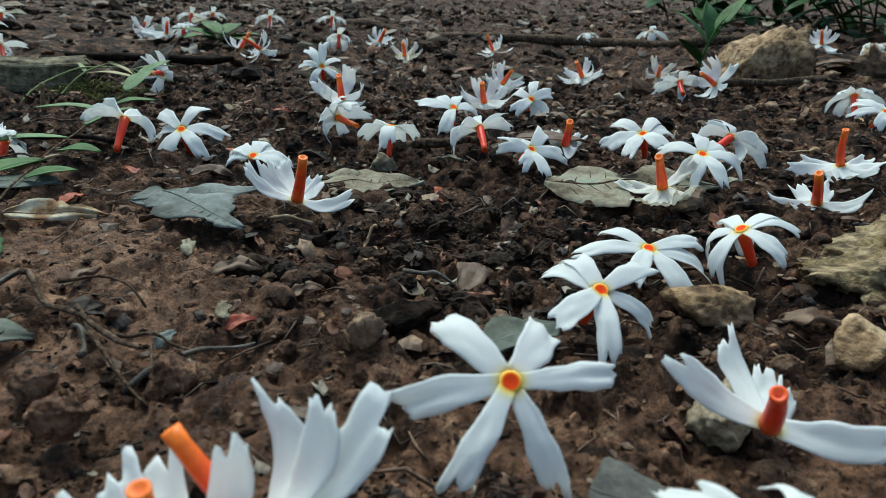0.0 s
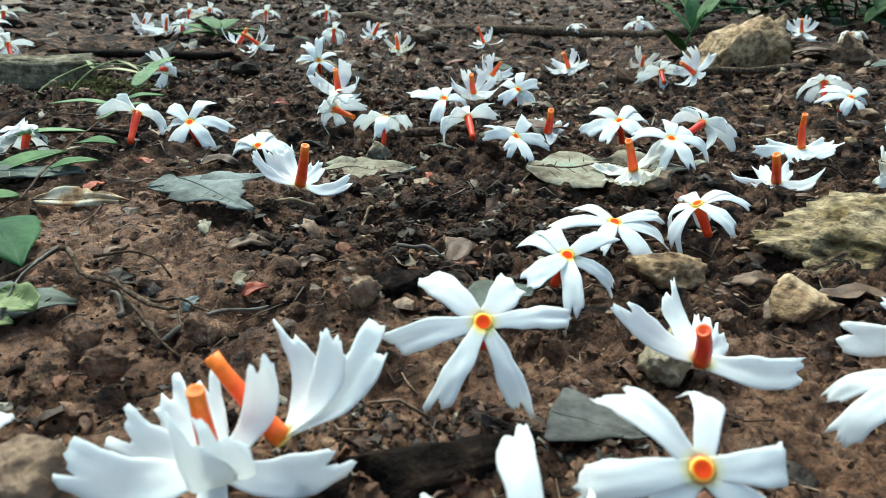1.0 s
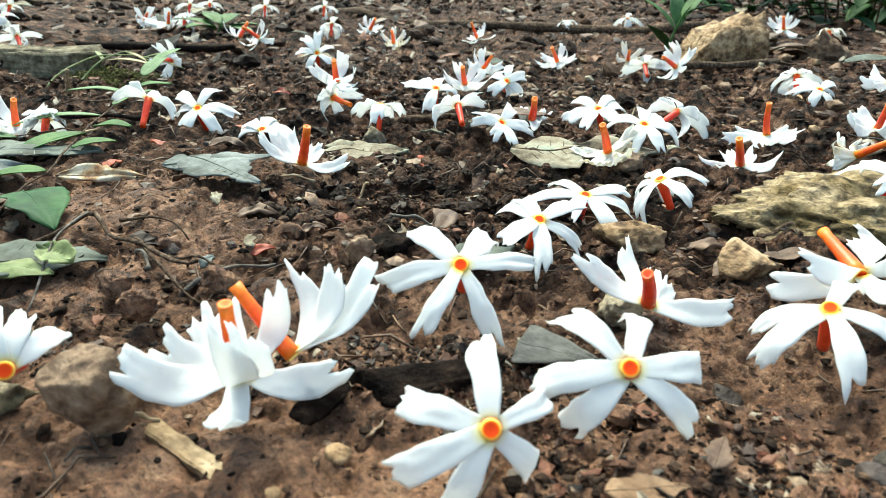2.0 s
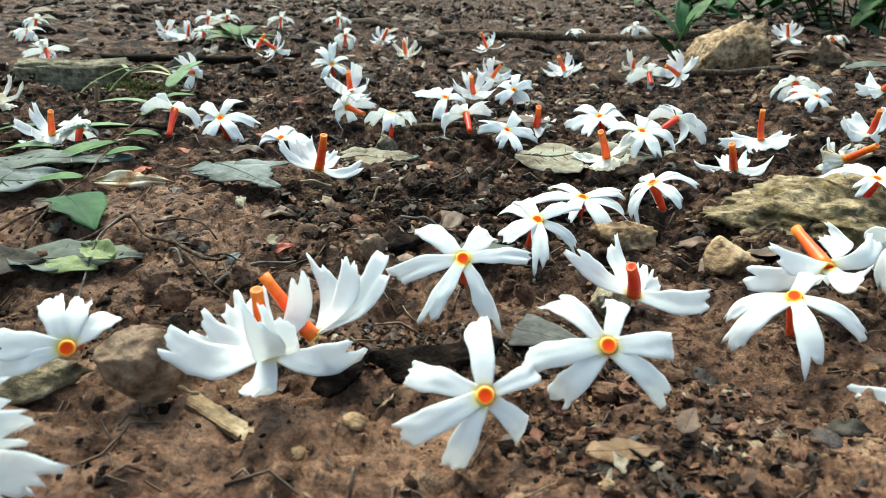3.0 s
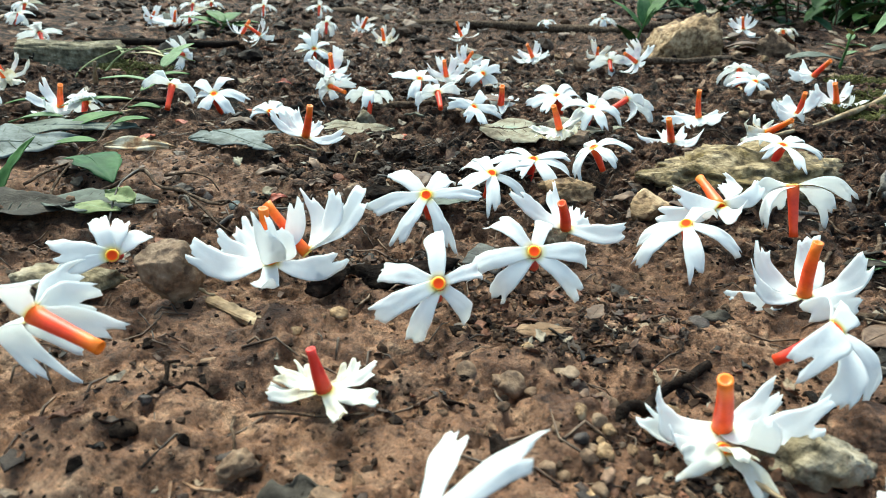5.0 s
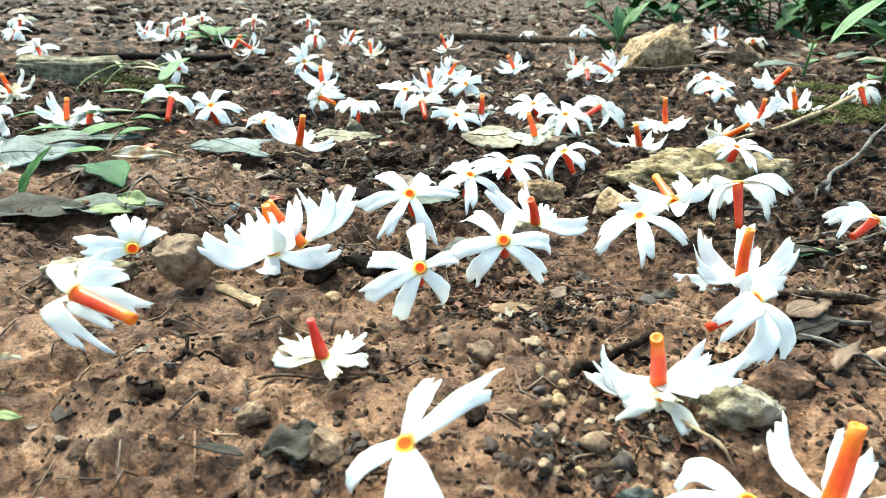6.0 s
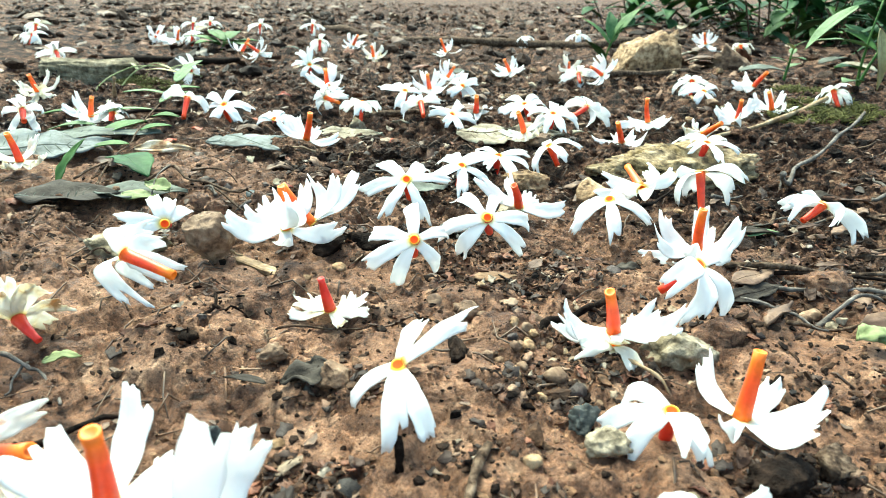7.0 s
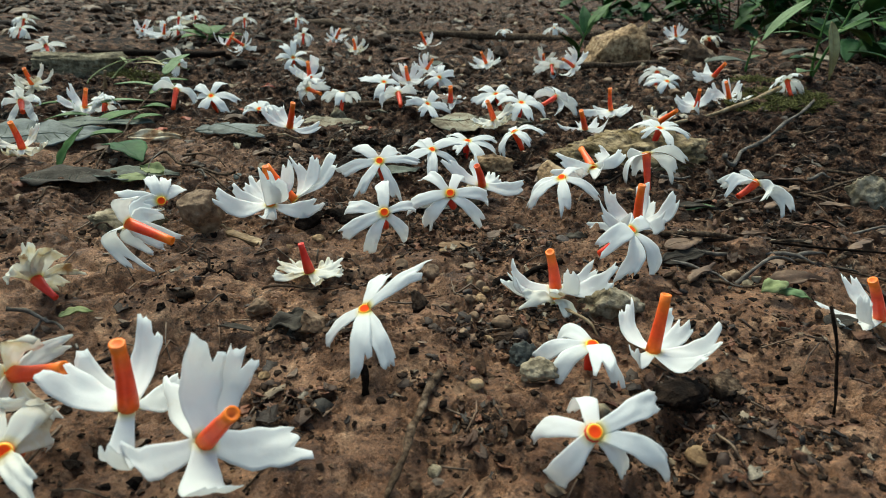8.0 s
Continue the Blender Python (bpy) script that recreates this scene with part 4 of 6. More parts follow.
flower((-0.0162, 0.8249, 0.0205), 90, 53, [(48, -40, 13.0), (110, -7, 13.5), (156, -39, 12.2), (201, -10, 13.9), (279, -47, 11.8), (359, -25, 14.4)], 11.3, "dome")
flower((0.0383, 0.8397, 0.0217), 90, 53, [(44, -43, 12.0), (106, -8, 13.5), (156, -46, 12.1), (197, -12, 14.5), (273, -46, 13.2), (356, -23, 14.8)], 11.3, "dome")
flower((-0.0787, 0.8539, 0.0190), 90, 53, [(2, -27, 14.7), (55, -37, 11.7), (114, -6, 13.5), (155, -51, 11.7), (204, -9, 14.0), (281, -43, 13.0)], 11.3, "dome")
flower((-0.0977, 0.7384, 0.0096), 126, -33, [(62, -19, 11.8), (127, -25, 13.0), (171, -19, 12.7), (206, -51, 13.5), (264, -46, 13.5), (298, -25, 11.9), (343, -48, 13.5)], 12.5, "tube")
flower((-0.0501, 0.7022, 0.0166), 90, 53, [(45, -45, 13.5), (100, -36, 13.4), (144, -46, 13.5), (148, -10, 13.5), (234, -42, 11.9), (315, -38, 11.5), (358, -43, 12.7)], 11.3, "dome")

# ---- larger stones and wood ----
stone("stone", 0.269, 0.311, (0.070, 0.036, 0.018), 7, 11, STONE_OLIVE, "large flat olive-brown stone lying beside fallen flowers", tilt=4, z=0.002, level=5, facets=8, cuts=(0.66, 0.9), crags=0.3)
stone("stone", 0.2072, 0.2875, (0.0180, 0.011, 0.0070), 4, 12, STONE_TAN, "small flat brown stone on dark soil", z=0.0025, facets=7, cuts=(0.6, 0.85))
stone("stone", 0.2285, 0.2715, (0.0135, 0.012, 0.0095), -25, 13, STONE_TAN, "tan rough stone beside a larger stone", z=0.003, facets=12, cuts=(0.5, 0.8), crags=0.26, lumps=0.12)
stone("stone", 0.334, 0.590, (0.058, 0.050, 0.066), 12, 214, STONE_TAN, "big tan wedge-shaped block of stone in the litter", z=0.015, facets=20, tilt=14, crags=0.34)
stone("stone", 0.404, 0.585, (0.040, 0.030, 0.030), 0, 15, STONE_BROWN, "brown weathered stone in leaf litter", z=0.018)
stone("stone", 0.1100, 0.2105, (0.0136, 0.0120, 0.0148), 35, 116, STONE_BROWN, "rough brown stone beside fallen flowers", z=0.0050, facets=15, level=5, cuts=(0.44, 0.70), crags=0.10, lumps=0.06)
stone("stone", 0.091, 0.212, (0.024, 0.012, 0.008), 12, 17, STONE_PALE, "pale flat stone under a fallen flower", z=0.001)
stone("stone", 0.2225, 0.1655, (0.0130, 0.010, 0.010), -12, 18, STONE_PALE, "pale rough stone under a fallen flower", z=0.0005, facets=10, cuts=(0.55, 0.85), crags=0.28)
stone("stone", 0.1985, 0.1305, (0.0062, 0.0055, 0.005), 0, 19, STONE_PALE, "smooth pale pebble beside a fallen flower", "pebble", z=0.002, facets=3)
stone("stone", 0.342, 0.252, (0.017, 0.014, 0.014), 30, 20, STONE_PALE, "pale angular stone on brown soil")
stone("stone", 0.2195, 0.347, (0.013, 0.010, 0.009), 15, 21, STONE_BROWN, "brown stone pressed on a dead leaf", z=0.005)
stone("stone", 0.196, 0.250, (0.012, 0.010, 0.010), 40, 22, STONE_PALE, "pale rough stone in dark soil", z=0.002)
stone("stone", 0.143, 0.262, (0.0055, 0.005, 0.006), 0, 23, STONE_BROWN, "brown pebble standing in dark soil", "pebble")
stone("stone", 0.1335, 0.385, (0.010, 0.007, 0.008), 0, 24, STONE_PALE, "pinkish pale pebble on a dead leaf", "pebble")
stone("stone", 0.1365, 0.1285, (0.0028, 0.0026, 0.0040), 30, 25, STONE_SLATE, "blue-grey chip of stone behind a flower", "pebble", z=0.003)
stone("stone", 0.1965, 0.139, (0.0068, 0.0060, 0.0042), 60, 26, STONE_SLATE, "dark green-blue pebble on brown mud", "pebble", z=0.001)
stone("stone", 0.1525, 0.150, (0.009, 0.0075, 0.006), 10, 27, STONE_BROWN, "brown rounded pebble on mud", "pebble", z=0.001)
board(-0.052, 0.500, 0.050, 0.022, 0.020, 20, 28, BARK_OLIVE, "short olive-grey squared piece of weathered wood")
# Charred wood, made longer and blacker to cover the shaded gap under the flowers.
stone("charred_wood", 0.1545, 0.2215, (0.029, 0.010, 0.0085), 14, 29, CHAR, "black charred wood, enlarged to fill the shaded gap under flowers", "wood", z=0.0012)
# Added black lump: stands in for the shaded hollow beneath the upturned flower.
stone("clod", 0.142, 0.2150, (0.009, 0.007, 0.006), 30, 30, CHAR, "black lump standing in for shade under a flower", "clod", z=0.002)
stone("clod", 0.0965, 0.2500, (0.0056, 0.005, 0.0058), 15, 40, SOIL, "rounded dark brown clod of soil under a root", "clod", z=0.002, facets=8, cuts=(0.6, 0.9), level=4)
stone("clod", 0.1035, 0.2425, (0.0066, 0.0055, 0.0055), -20, 41, SOIL, "rounded dark brown clod of soil under a root", "clod", z=0.002, facets=8, cuts=(0.6, 0.9), level=4)
stone("clod", 0.1150, 0.2540, (0.0058, 0.005, 0.0056), 50, 42, SOIL, "rounded dark brown clod of soil under a root", "clod", z=0.002, facets=8, cuts=(0.6, 0.9), level=4)
# Not known wood: a black lump added for the shadowed hole among the crumbs.
stone("charred_wood", 0.1475, 0.2755, (0.017, 0.010, 0.007), 30, 34, CHAR, "black lump standing in for a shadowed hole in crumbs", "wood", z=0.002)
board(0.1260, 0.2055, 0.0180, 0.0034, 0.0018, -36, 31, STRAW, "straw-coloured split chip of wood on mud", "wood_chip", "wood", 0.6, 6)
stone("clod", 0.2338, 0.1715, (0.0110, 0.009, 0.0080), 25, 43, SOIL, "rough brown clod of soil beside fallen flowers", "clod", z=0.001, facets=9, cuts=(0.55, 0.85))
stone("clod", 0.2690, 0.1965, (0.0120, 0.009, 0.0085), -15, 44, SOIL, "rough brown clod of soil among dry stems", "clod", z=0.003, facets=9, cuts=(0.55, 0.85))
stone("clod", 0.2245, 0.1245, (0.0110, 0.008, 0.0042), 35, 45, CHAR, "dark crumbling lump of rotten wood", "clod", z=0.001, facets=9, cuts=(0.5, 0.85), crags=0.34)
stone("clod", 0.2345, 0.1290, (0.0070, 0.006, 0.0046), 60, 46, BARK, "dark crumbling lump of rotten wood", "clod", z=0.001, facets=9, cuts=(0.5, 0.85), crags=0.34)
stone("clod", 0.1386, 0.1600, (0.0058, 0.0048, 0.0040), 60, 47, STONE_BROWN, "small dark brown lump on mud", "clod", z=0.000, facets=9, cuts=(0.5, 0.85))
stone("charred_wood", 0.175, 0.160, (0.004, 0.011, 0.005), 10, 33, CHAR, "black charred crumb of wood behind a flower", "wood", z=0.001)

twig([(0.03, 0.93, 0.003), (0.085, 0.87, 0.003), (0.16, 0.83, 0.003), (0.245, 0.805, 0.003), (0.345, 0.748, 0.003), (0.42, 0.757, 0.003)], 0.0046, 0.0040, BARK, "long brown fallen branch lying on litter", 2, 0.002, "branch", "branch", 9)
twig([(0.285, 0.548, 0.005), (0.33, 0.556, 0.006), (0.375, 0.570, 0.004)], 0.0024, 0.0020, BARK, "brown straight stick lying on crumbs", 3, 0.0008, "branch", "branch", 8)
twig([(0.293, 0.357, 0.003), (0.313, 0.372, 0.004), (0.342, 0.392, 0.003), (0.392, 0.425, 0.004)], 0.0008, 0.0013, STRAW, "thin tan stick leading to moss", 4, 0.0006)
twig([(0.292, 0.272, 0.002), (0.322, 0.308, 0.004), (0.352, 0.345, 0.004), (0.395, 0.395, 0.003)], 0.0010, 0.0007, BARK_GREY, "grey crooked branch lying on soil", 5, 0.0024, "branch", "branch", 8)
twig([(0.252, 0.1205, 0.0), (0.2515, 0.123, 0.010), (0.2495, 0.126, 0.021)], 0.00033, 0.0003, CHAR, "thin dark stick standing upright in mud", 6, 0.0001)
twig([(0.177, 0.131, 0.001), (0.1745, 0.115, 0.002), (0.171, 0.097, 0.001)], 0.0009, 0.0005, BARK, "crooked brown twig lying on mud", 7, 0.0009)
twig([(0.1652, 0.1275, 0.0), (0.165, 0.1287, 0.005)], 0.0007, 0.0006, CHAR, "short black stub standing under a petal", 8, 0.0001)
twig([(-0.0165, 0.452, 0.0), (-0.0145, 0.449, 0.013)], 0.0012, 0.0008, STRAW, "short pale stick standing upright", 9, 0.0002)
twig([(0.130, 0.405, 0.003), (0.150, 0.415, 0.004), (0.167, 0.422, 0.003)], 0.0022, 0.0016, BARK, "dark short stick in crumbs", 10, 0.0005)
twig([(-0.01, 0.412, 0.002), (0.02, 0.398, 0.004), (0.048, 0.385, 0.003)], 0.0012, 0.0009, CHAR, "dark thin stem beside grass", 11, 0.0006)
twig([(0.066, 0.272, 0.002), (0.076, 0.281, 0.005), (0.091, 0.273, 0.004), (0.111, 0.257, 0.002)], 0.0007, 0.0004, BARK, "thin bent root on mud", 12, 0.0011)
twig([(0.090, 0.274, 0.003), (0.099, 0.262, 0.003), (0.112, 0.250, 0.001)], 0.0004, 0.0003, BARK, "thin brown root on mud", 13, 0.0004)
twig([(0.076, 0.280, 0.005), (0.078, 0.262, 0.005), (0.081, 0.246, 0.001)], 0.00028, 0.0002, BARK_GREY, "thin grey hanging root strand", 14, 0.0003)
twig([(0.104, 0.131, 0.001), (0.113, 0.140, 0.002), (0.122, 0.150, 0.001)], 0.0007, 0.0003, CHAR, "dark crooked twig on mud", 15, 0.0014)
twig([(0.1208, 0.1712, 0.001), (0.1228, 0.1765, 0.0016), (0.1242, 0.1805, 0.001)], 0.00045, 0.0003, CHAR, "short black forked twig on mud", 25, 0.0007)
twig([(0.1226, 0.1762, 0.001), (0.1262, 0.1755, 0.0014), (0.1300, 0.1772, 0.001)], 0.0004, 0.0002, CHAR, "short black forked twig on mud", 26, 0.0006)
twig([(0.0800, 0.1610, 0.001), (0.0880, 0.1612, 0.0015), (0.0945, 0.1560, 0.0015), (0.1030, 0.1470, 0.0005)], 0.0005, 0.0003, BARK_GREY, "thin pale branching root on mud", 27, 0.0006)
twig([(0.0890, 0.1605, 0.001), (0.0895, 0.1560, 0.0012), (0.0905, 0.1515, 0.0006)], 0.00035, 0.0002, BARK_GREY, "thin pale branching root on mud", 28, 0.0004)
twig([(0.137, 0.172, 0.001), (0.146, 0.1715, 0.002), (0.155, 0.176, 0.001)], 0.00035, 0.0002, BARK, "thin brown root under a wilted flower", 17, 0.0003)
twig([(0.1345, 0.171, 0.001), (0.1355, 0.166, 0.0015), (0.138, 0.161, 0.001)], 0.0003, 0.0002, BARK, "hair-thin curled root on mud", 18, 0.0004)
twig([(0.208, 0.158, 0.001), (0.212, 0.152, 0.002), (0.216, 0.148, 0.001)], 0.0004, 0.0003, STRAW, "hair-thin pale root on mud", 19, 0.0004)
twig([(0.1905, 0.1680, 0.0008), (0.1960, 0.1728, 0.0016), (0.2025, 0.1782, 0.0014), (0.2075, 0.1835, 0.0018), (0.2145, 0.1866, 0.001)], 0.0011, 0.0008, CHAR, "black charred crooked stick on mud", 36, 0.0008)
twig([(0.2070, 0.1830, 0.0015), (0.2085, 0.1800, 0.002), (0.2110, 0.1790, 0.001)], 0.0006, 0.0004, CHAR, "short black side twig on mud", 37, 0.0004)
twig([(0.262, 0.1935, 0.001), (0.282, 0.1880, 0.0018), (0.306, 0.1790, 0.001)], 0.0006, 0.0004, BARK, "long thin dark stem on soil", 38, 0.0003)
twig([(0.258, 0.2010, 0.001), (0.285, 0.1975, 0.0020), (0.318, 0.1900, 0.001)], 0.0006, 0.0003, CHAR, "long thin dark stem on soil", 39, 0.0003)
twig([(0.0850, 0.2790, 0.004), (0.0930, 0.2815, 0.004), (0.1010, 0.2770, 0.001)], 0.0004, 0.0002, BARK, "thin brown root on mud", 40, 0.0005)
twig([(0.1010, 0.2650, 0.003), (0.1060, 0.2675, 0.003), (0.1140, 0.2640, 0.001)], 0.0004, 0.0002, BARK, "thin brown root on mud", 41, 0.0005)
twig([(0.300, 0.250, 0.002), (0.330, 0.262, 0.004), (0.372, 0.292, 0.002)], 0.0007, 0.0004, BARK, "thin brown stick on soil", 20, 0.0004)
twig([(0.240, 0.205, 0.001), (0.268, 0.200, 0.002), (0.300, 0.203, 0.001)], 0.0009, 0.0005, BARK, "thin dark twig on soil", 21, 0.0008)
twig([(0.255, 0.196, 0.001), (0.278, 0.192, 0.002), (0.292, 0.182, 0.001)], 0.0006, 0.0004, BARK_GREY, "thin grey twig on soil", 22, 0.0008)
twig([(-0.12, 0.62, 0.003), (-0.04, 0.60, 0.006), (0.02, 0.585, 0.003)], 0.003, 0.002, CHAR, "dark fallen stick behind the flowers", 23, 0.0012, "branch", "branch")

# ---- dead leaves ----
dead_leaf(0.209, 0.360, 6, 0.054, 0.036, 41, LEAF_BEIGE, BARK, "broad beige dead leaf under a wilted flower", 0.0012, roll=5, curl=0.004, wave=0.07, torn=0.8, fold=0.0)
dead_leaf(0.088, 0.341, 28, 0.034, 0.020, 42, LEAF_SILVER, LEAF_GREY, "torn silvery grey dead leaf on crumbs", 0.0030, roll=8, curl=0.004, wave=0.05, torn=1.1, fold=0.0)
dead_leaf(0.097, 0.317, -42, 0.036, 0.019, 43, LEAF_SILVER, LEAF_GREY, "torn silvery grey dead leaf on crumbs", 0.0034, roll=8, curl=0.004, wave=0.05, torn=1.0, fold=0.0)
dead_leaf(0.132, 0.359, 10, 0.032, 0.028, 44, LEAF_BEIGE, BARK, "curled beige dead leaf behind a flower", 0.001, roll=4, fold=0.0, curl=0.006, wave=0.09, torn=0.5)
dead_leaf(0.073, 0.262, 10, 0.030, 0.020, 45, LEAF_GREY, LEAF_DARK, "grey-green dead leaf on mud", 0.002, curl=0.01, wave=0.08, torn=0.6)
dead_leaf(0.053, 0.254, 20, 0.030, 0.026, 46, LEAF_DARK, LEAF_GREY, "dark wet dead leaf on mud", 0.002, curl=0.01, wave=0.08, torn=0.6)
dead_leaf(0.0755, 0.2555, -12, 0.0135, 0.0075, 47, LEAF_LIME, LEAF_SAGE, "yellow-green leaf lying on a dark leaf", 0.0035, roll=10, fold=0.0, curl=0.02, wave=0.12, torn=0.3)
dead_leaf(0.0795, 0.2595, 150, 0.0110, 0.0080, 147, LEAF_LIME, LEAF_SAGE, "curled yellow-green leaf piece on a dark leaf", 0.0040, roll=-14, fold=0.1, curl=0.10, wave=0.2, torn=0.5)
dead_leaf(0.020, 0.306, 30, 0.050, 0.034, 48, LEAF_SILVER, LEAF_GREY, "large silvery dead leaf among stems", 0.004, roll=11, curl=0.006, wave=0.07, torn=0.7, fold=0.03)
dead_leaf(0.030, 0.335, 8, 0.046, 0.026, 49, LEAF_GREY, LEAF_SILVER, "grey-green dead leaf under stems", 0.003, curl=0.006, wave=0.09, torn=0.9, fold=0.03)
dead_leaf(0.1795, 0.2300, -20, 0.0140, 0.0140, 50, LEAF_ASH, LEAF_DARK, "grey triangular leaf piece beside a flower", 0.0015, curl=0.01, wave=0.05, torn=0.1, fold=0.05, tip=0.42)
dead_leaf(0.148, 0.152, 12, 0.0125, 0.009, 51, LEAF_DARK, CHAR, "small dark curled leaf on mud", 0.001, roll=6, curl=0.12, wave=0.25, torn=0.8)
dead_leaf(0.135, 0.152, 170, 0.0085, 0.0022, 52, LEAF_DARK, CHAR, "thin dark leaf stalk on mud", 0.001, curl=0.08, wave=0.05)
dead_leaf(0.168, 0.270, 35, 0.020, 0.012, 53, LEAF_GREY, LEAF_SILVER, "small grey dead leaf in crumbs", 0.003, curl=0.03, wave=0.10, torn=0.6)
dead_leaf(0.059, 0.324, 4, 0.026, 0.0075, 54, LEAF_CREAM, LEAF_BROWN, "curled cream and brown leaf scrap on mud", 0.002, roll=30, curl=0.05, wave=0.22, torn=0.8)
dead_leaf(0.190, 0.402, 0, 0.026, 0.014, 55, LEAF_BROWN, BARK, "brown dead leaf lying in crumbs", 0.003, curl=0.06, wave=0.12, torn=0.5)
dead_leaf(0.268, 0.2306, 10, 0.014, 0.007, 56, LEAF_SAGE, LEAF_SAGE, "small green leaf on dark soil", 0.002, curl=0.05, wave=0.06, torn=0.2)
dead_leaf(0.271, 0.151, 20, 0.010, 0.006, 57, LEAF_DARK, LEAF_GREY, "dark leaf under an upturned flower", 0.002, curl=0.04, wave=0.08, torn=0.2)
dead_leaf(0.2505, 0.1915, 28, 0.0190, 0.0070, 158, LEAF_DARK, CHAR, "dark wet leaf lying beside fallen flowers", 0.0015, roll=14, curl=0.02, wave=0.10, torn=0.5)
dead_leaf(0.2520, 0.1975, 30, 0.0170, 0.0070, 159, LEAF_BROWN, BARK, "flat brown dead leaf on soil", 0.0022, roll=6, curl=0.01, wave=0.06, torn=0.6, fold=0.0)
dead_leaf(0.1867, 0.1995, 8, 0.0115, 0.0060, 160, LEAF_TAN, BARK, "flat tan leaf piece on mud", 0.0016, roll=4, curl=0.01, wave=0.05, torn=0.6, fold=0.0)
dead_leaf(0.198, 0.206, 60, 0.008, 0.004, 58, LEAF_BROWN, BARK, "small flat brown leaf piece on mud", 0.002, curl=0.03, wave=0.06, torn=0.5)
dead_leaf(0.412, 0.545, -10, 0.034, 0.016, 59, LEAF_GREY, LEAF_GREY, "grey-green fallen leaf by a dark stone", 0.004, roll=4, curl=0.08, wave=0.06, torn=0.2)
dead_leaf(-0.004, 0.545, 70, 0.034, 0.022, 60, LEAF_DARK, LEAF_GREY, "dark curled dead leaf standing beside moss", 0.008, roll=0, pitch=-38, curl=0.16, wave=0.12, torn=0.6)
for k, (x, y, turn, size, mat) in enumerate([
        (0.119, 0.274, 40, 0.006, LEAF_RUST), (0.152, 0.372, 25, 0.009, LEAF_RUST), (0.058, 0.333, 60, 0.007, LEAF_RUST), (0.113, 0.292, 10, 0.010, LEAF_BROWN),
        (0.108, 0.268, 80, 0.0055, LEAF_SILVER), (0.128, 0.286, 30, 0.007, LEAF_BROWN), (0.150, 0.352, -20, 0.008, LEAF_RUST), (0.078, 0.400, 0, 0.009, LEAF_RUST),
        (0.140, 0.368, 50, 0.007, LEAF_RUST), (0.222, 0.205, 0, 0.007, LEAF_DARK), (0.097, 0.160, 20, 0.007, LEAF_LIME), (0.085, 0.360, 0, 0.013, LEAF_BROWN),
        (0.262, 0.165, 25, 0.009, LEAF_LIME), (0.266, 0.163, -30, 0.007, LEAF_SAGE), (0.205, 0.300, 15, 0.012, LEAF_BROWN), (0.160, 0.300, 70, 0.013, LEAF_BROWN)]):
    dead_leaf(x, y, turn, size, size * 0.6, 70 + k, mat, mat, {"rust_scrap": "small rust-red plant scrap on soil", "yellow_green_leaf": "small yellow-green bud scrap on mud", "pale_green_leaf": "small green bud scrap on mud"}.get(mat.name, "small curled dead leaf scrap on soil"), 0.002, roll=12, name="leaf_scrap", category="leaf", group="leaf scraps", veins=False, curl=0.16, wave=0.2, torn=0.9, nu=12, nv=8)


def cap_scrap(x, y, size, seed):
    """A tiny dark umbrella-shaped scrap: a wrinkled cap on a short stalk."""
    thing = root("plant_scrap", pose(x, y, on_ground(x, y)), "tiny dark umbrella-shaped plant scrap standing on mud", "plant scrap")
    rs = np.random.RandomState(seed)
    v, f = ICO[3]
    v = v * np.array([1.0, 0.8, 0.55]) * (1 + 0.22 * (rs.rand(len(v), 1) - 0.5)) * size / 2
    v[:, 2] = np.maximum(v[:, 2], -size * 0.04) + size * 0.34
    mesh_object("cap", v.tolist(), f, CHAR, thing)
    sv, sf = tube_verts([(0, 0, -0.0006), (size * 0.04, 0, size * 0.18), (0, 0, size * 0.36)], [size * 0.07, size * 0.06, size * 0.06], 7)
    mesh_object("stalk", sv, sf, CHAR, thing)
    tv, tf = tube_verts([(0, 0, size * 0.58), (-size * 0.03, 0, size * 0.72), (0, 0, size * 0.86)], [size * 0.06, size * 0.04, size * 0.02], 6)
    mesh_object("tip", tv, tf, CHAR, thing)
    return thing


cap_scrap(0.1197, 0.1671, 0.0044, 3)

# ---- green plants ----
def plant(name, x, y, label, stems, leaves, stem_mat=LEAF_GREEN, category="plant", z=0.0, thick=0.0011, **shape):
    """stems: lists of points from the base; leaves: (point, azimuth, rise, length, width, material)."""
    thing = root(name, pose(x, y, on_ground(x, y) + z), label, category)
    for k, pts in enumerate(stems):
        line = wander(pts, 0.0005, k + 3)
        v, f = tube_verts(line, [thick * (1 - 0.6 * i / len(line)) for i in range(len(line))], 6)
        mesh_object("stem", v, f, stem_mat, thing)
    for k, (p, az, rise, length, width, mat) in enumerate(leaves):
        m = Matrix.Translation(p) @ pose(0, 0, 0, 0, -rise, az)
        leaf_parts(thing, m, length, width, 300 + k + int(x * 1000), mat, mat, part_name="leaf", curl=0.07, wave=0.05, fold=0.18, **shape)
    return thing


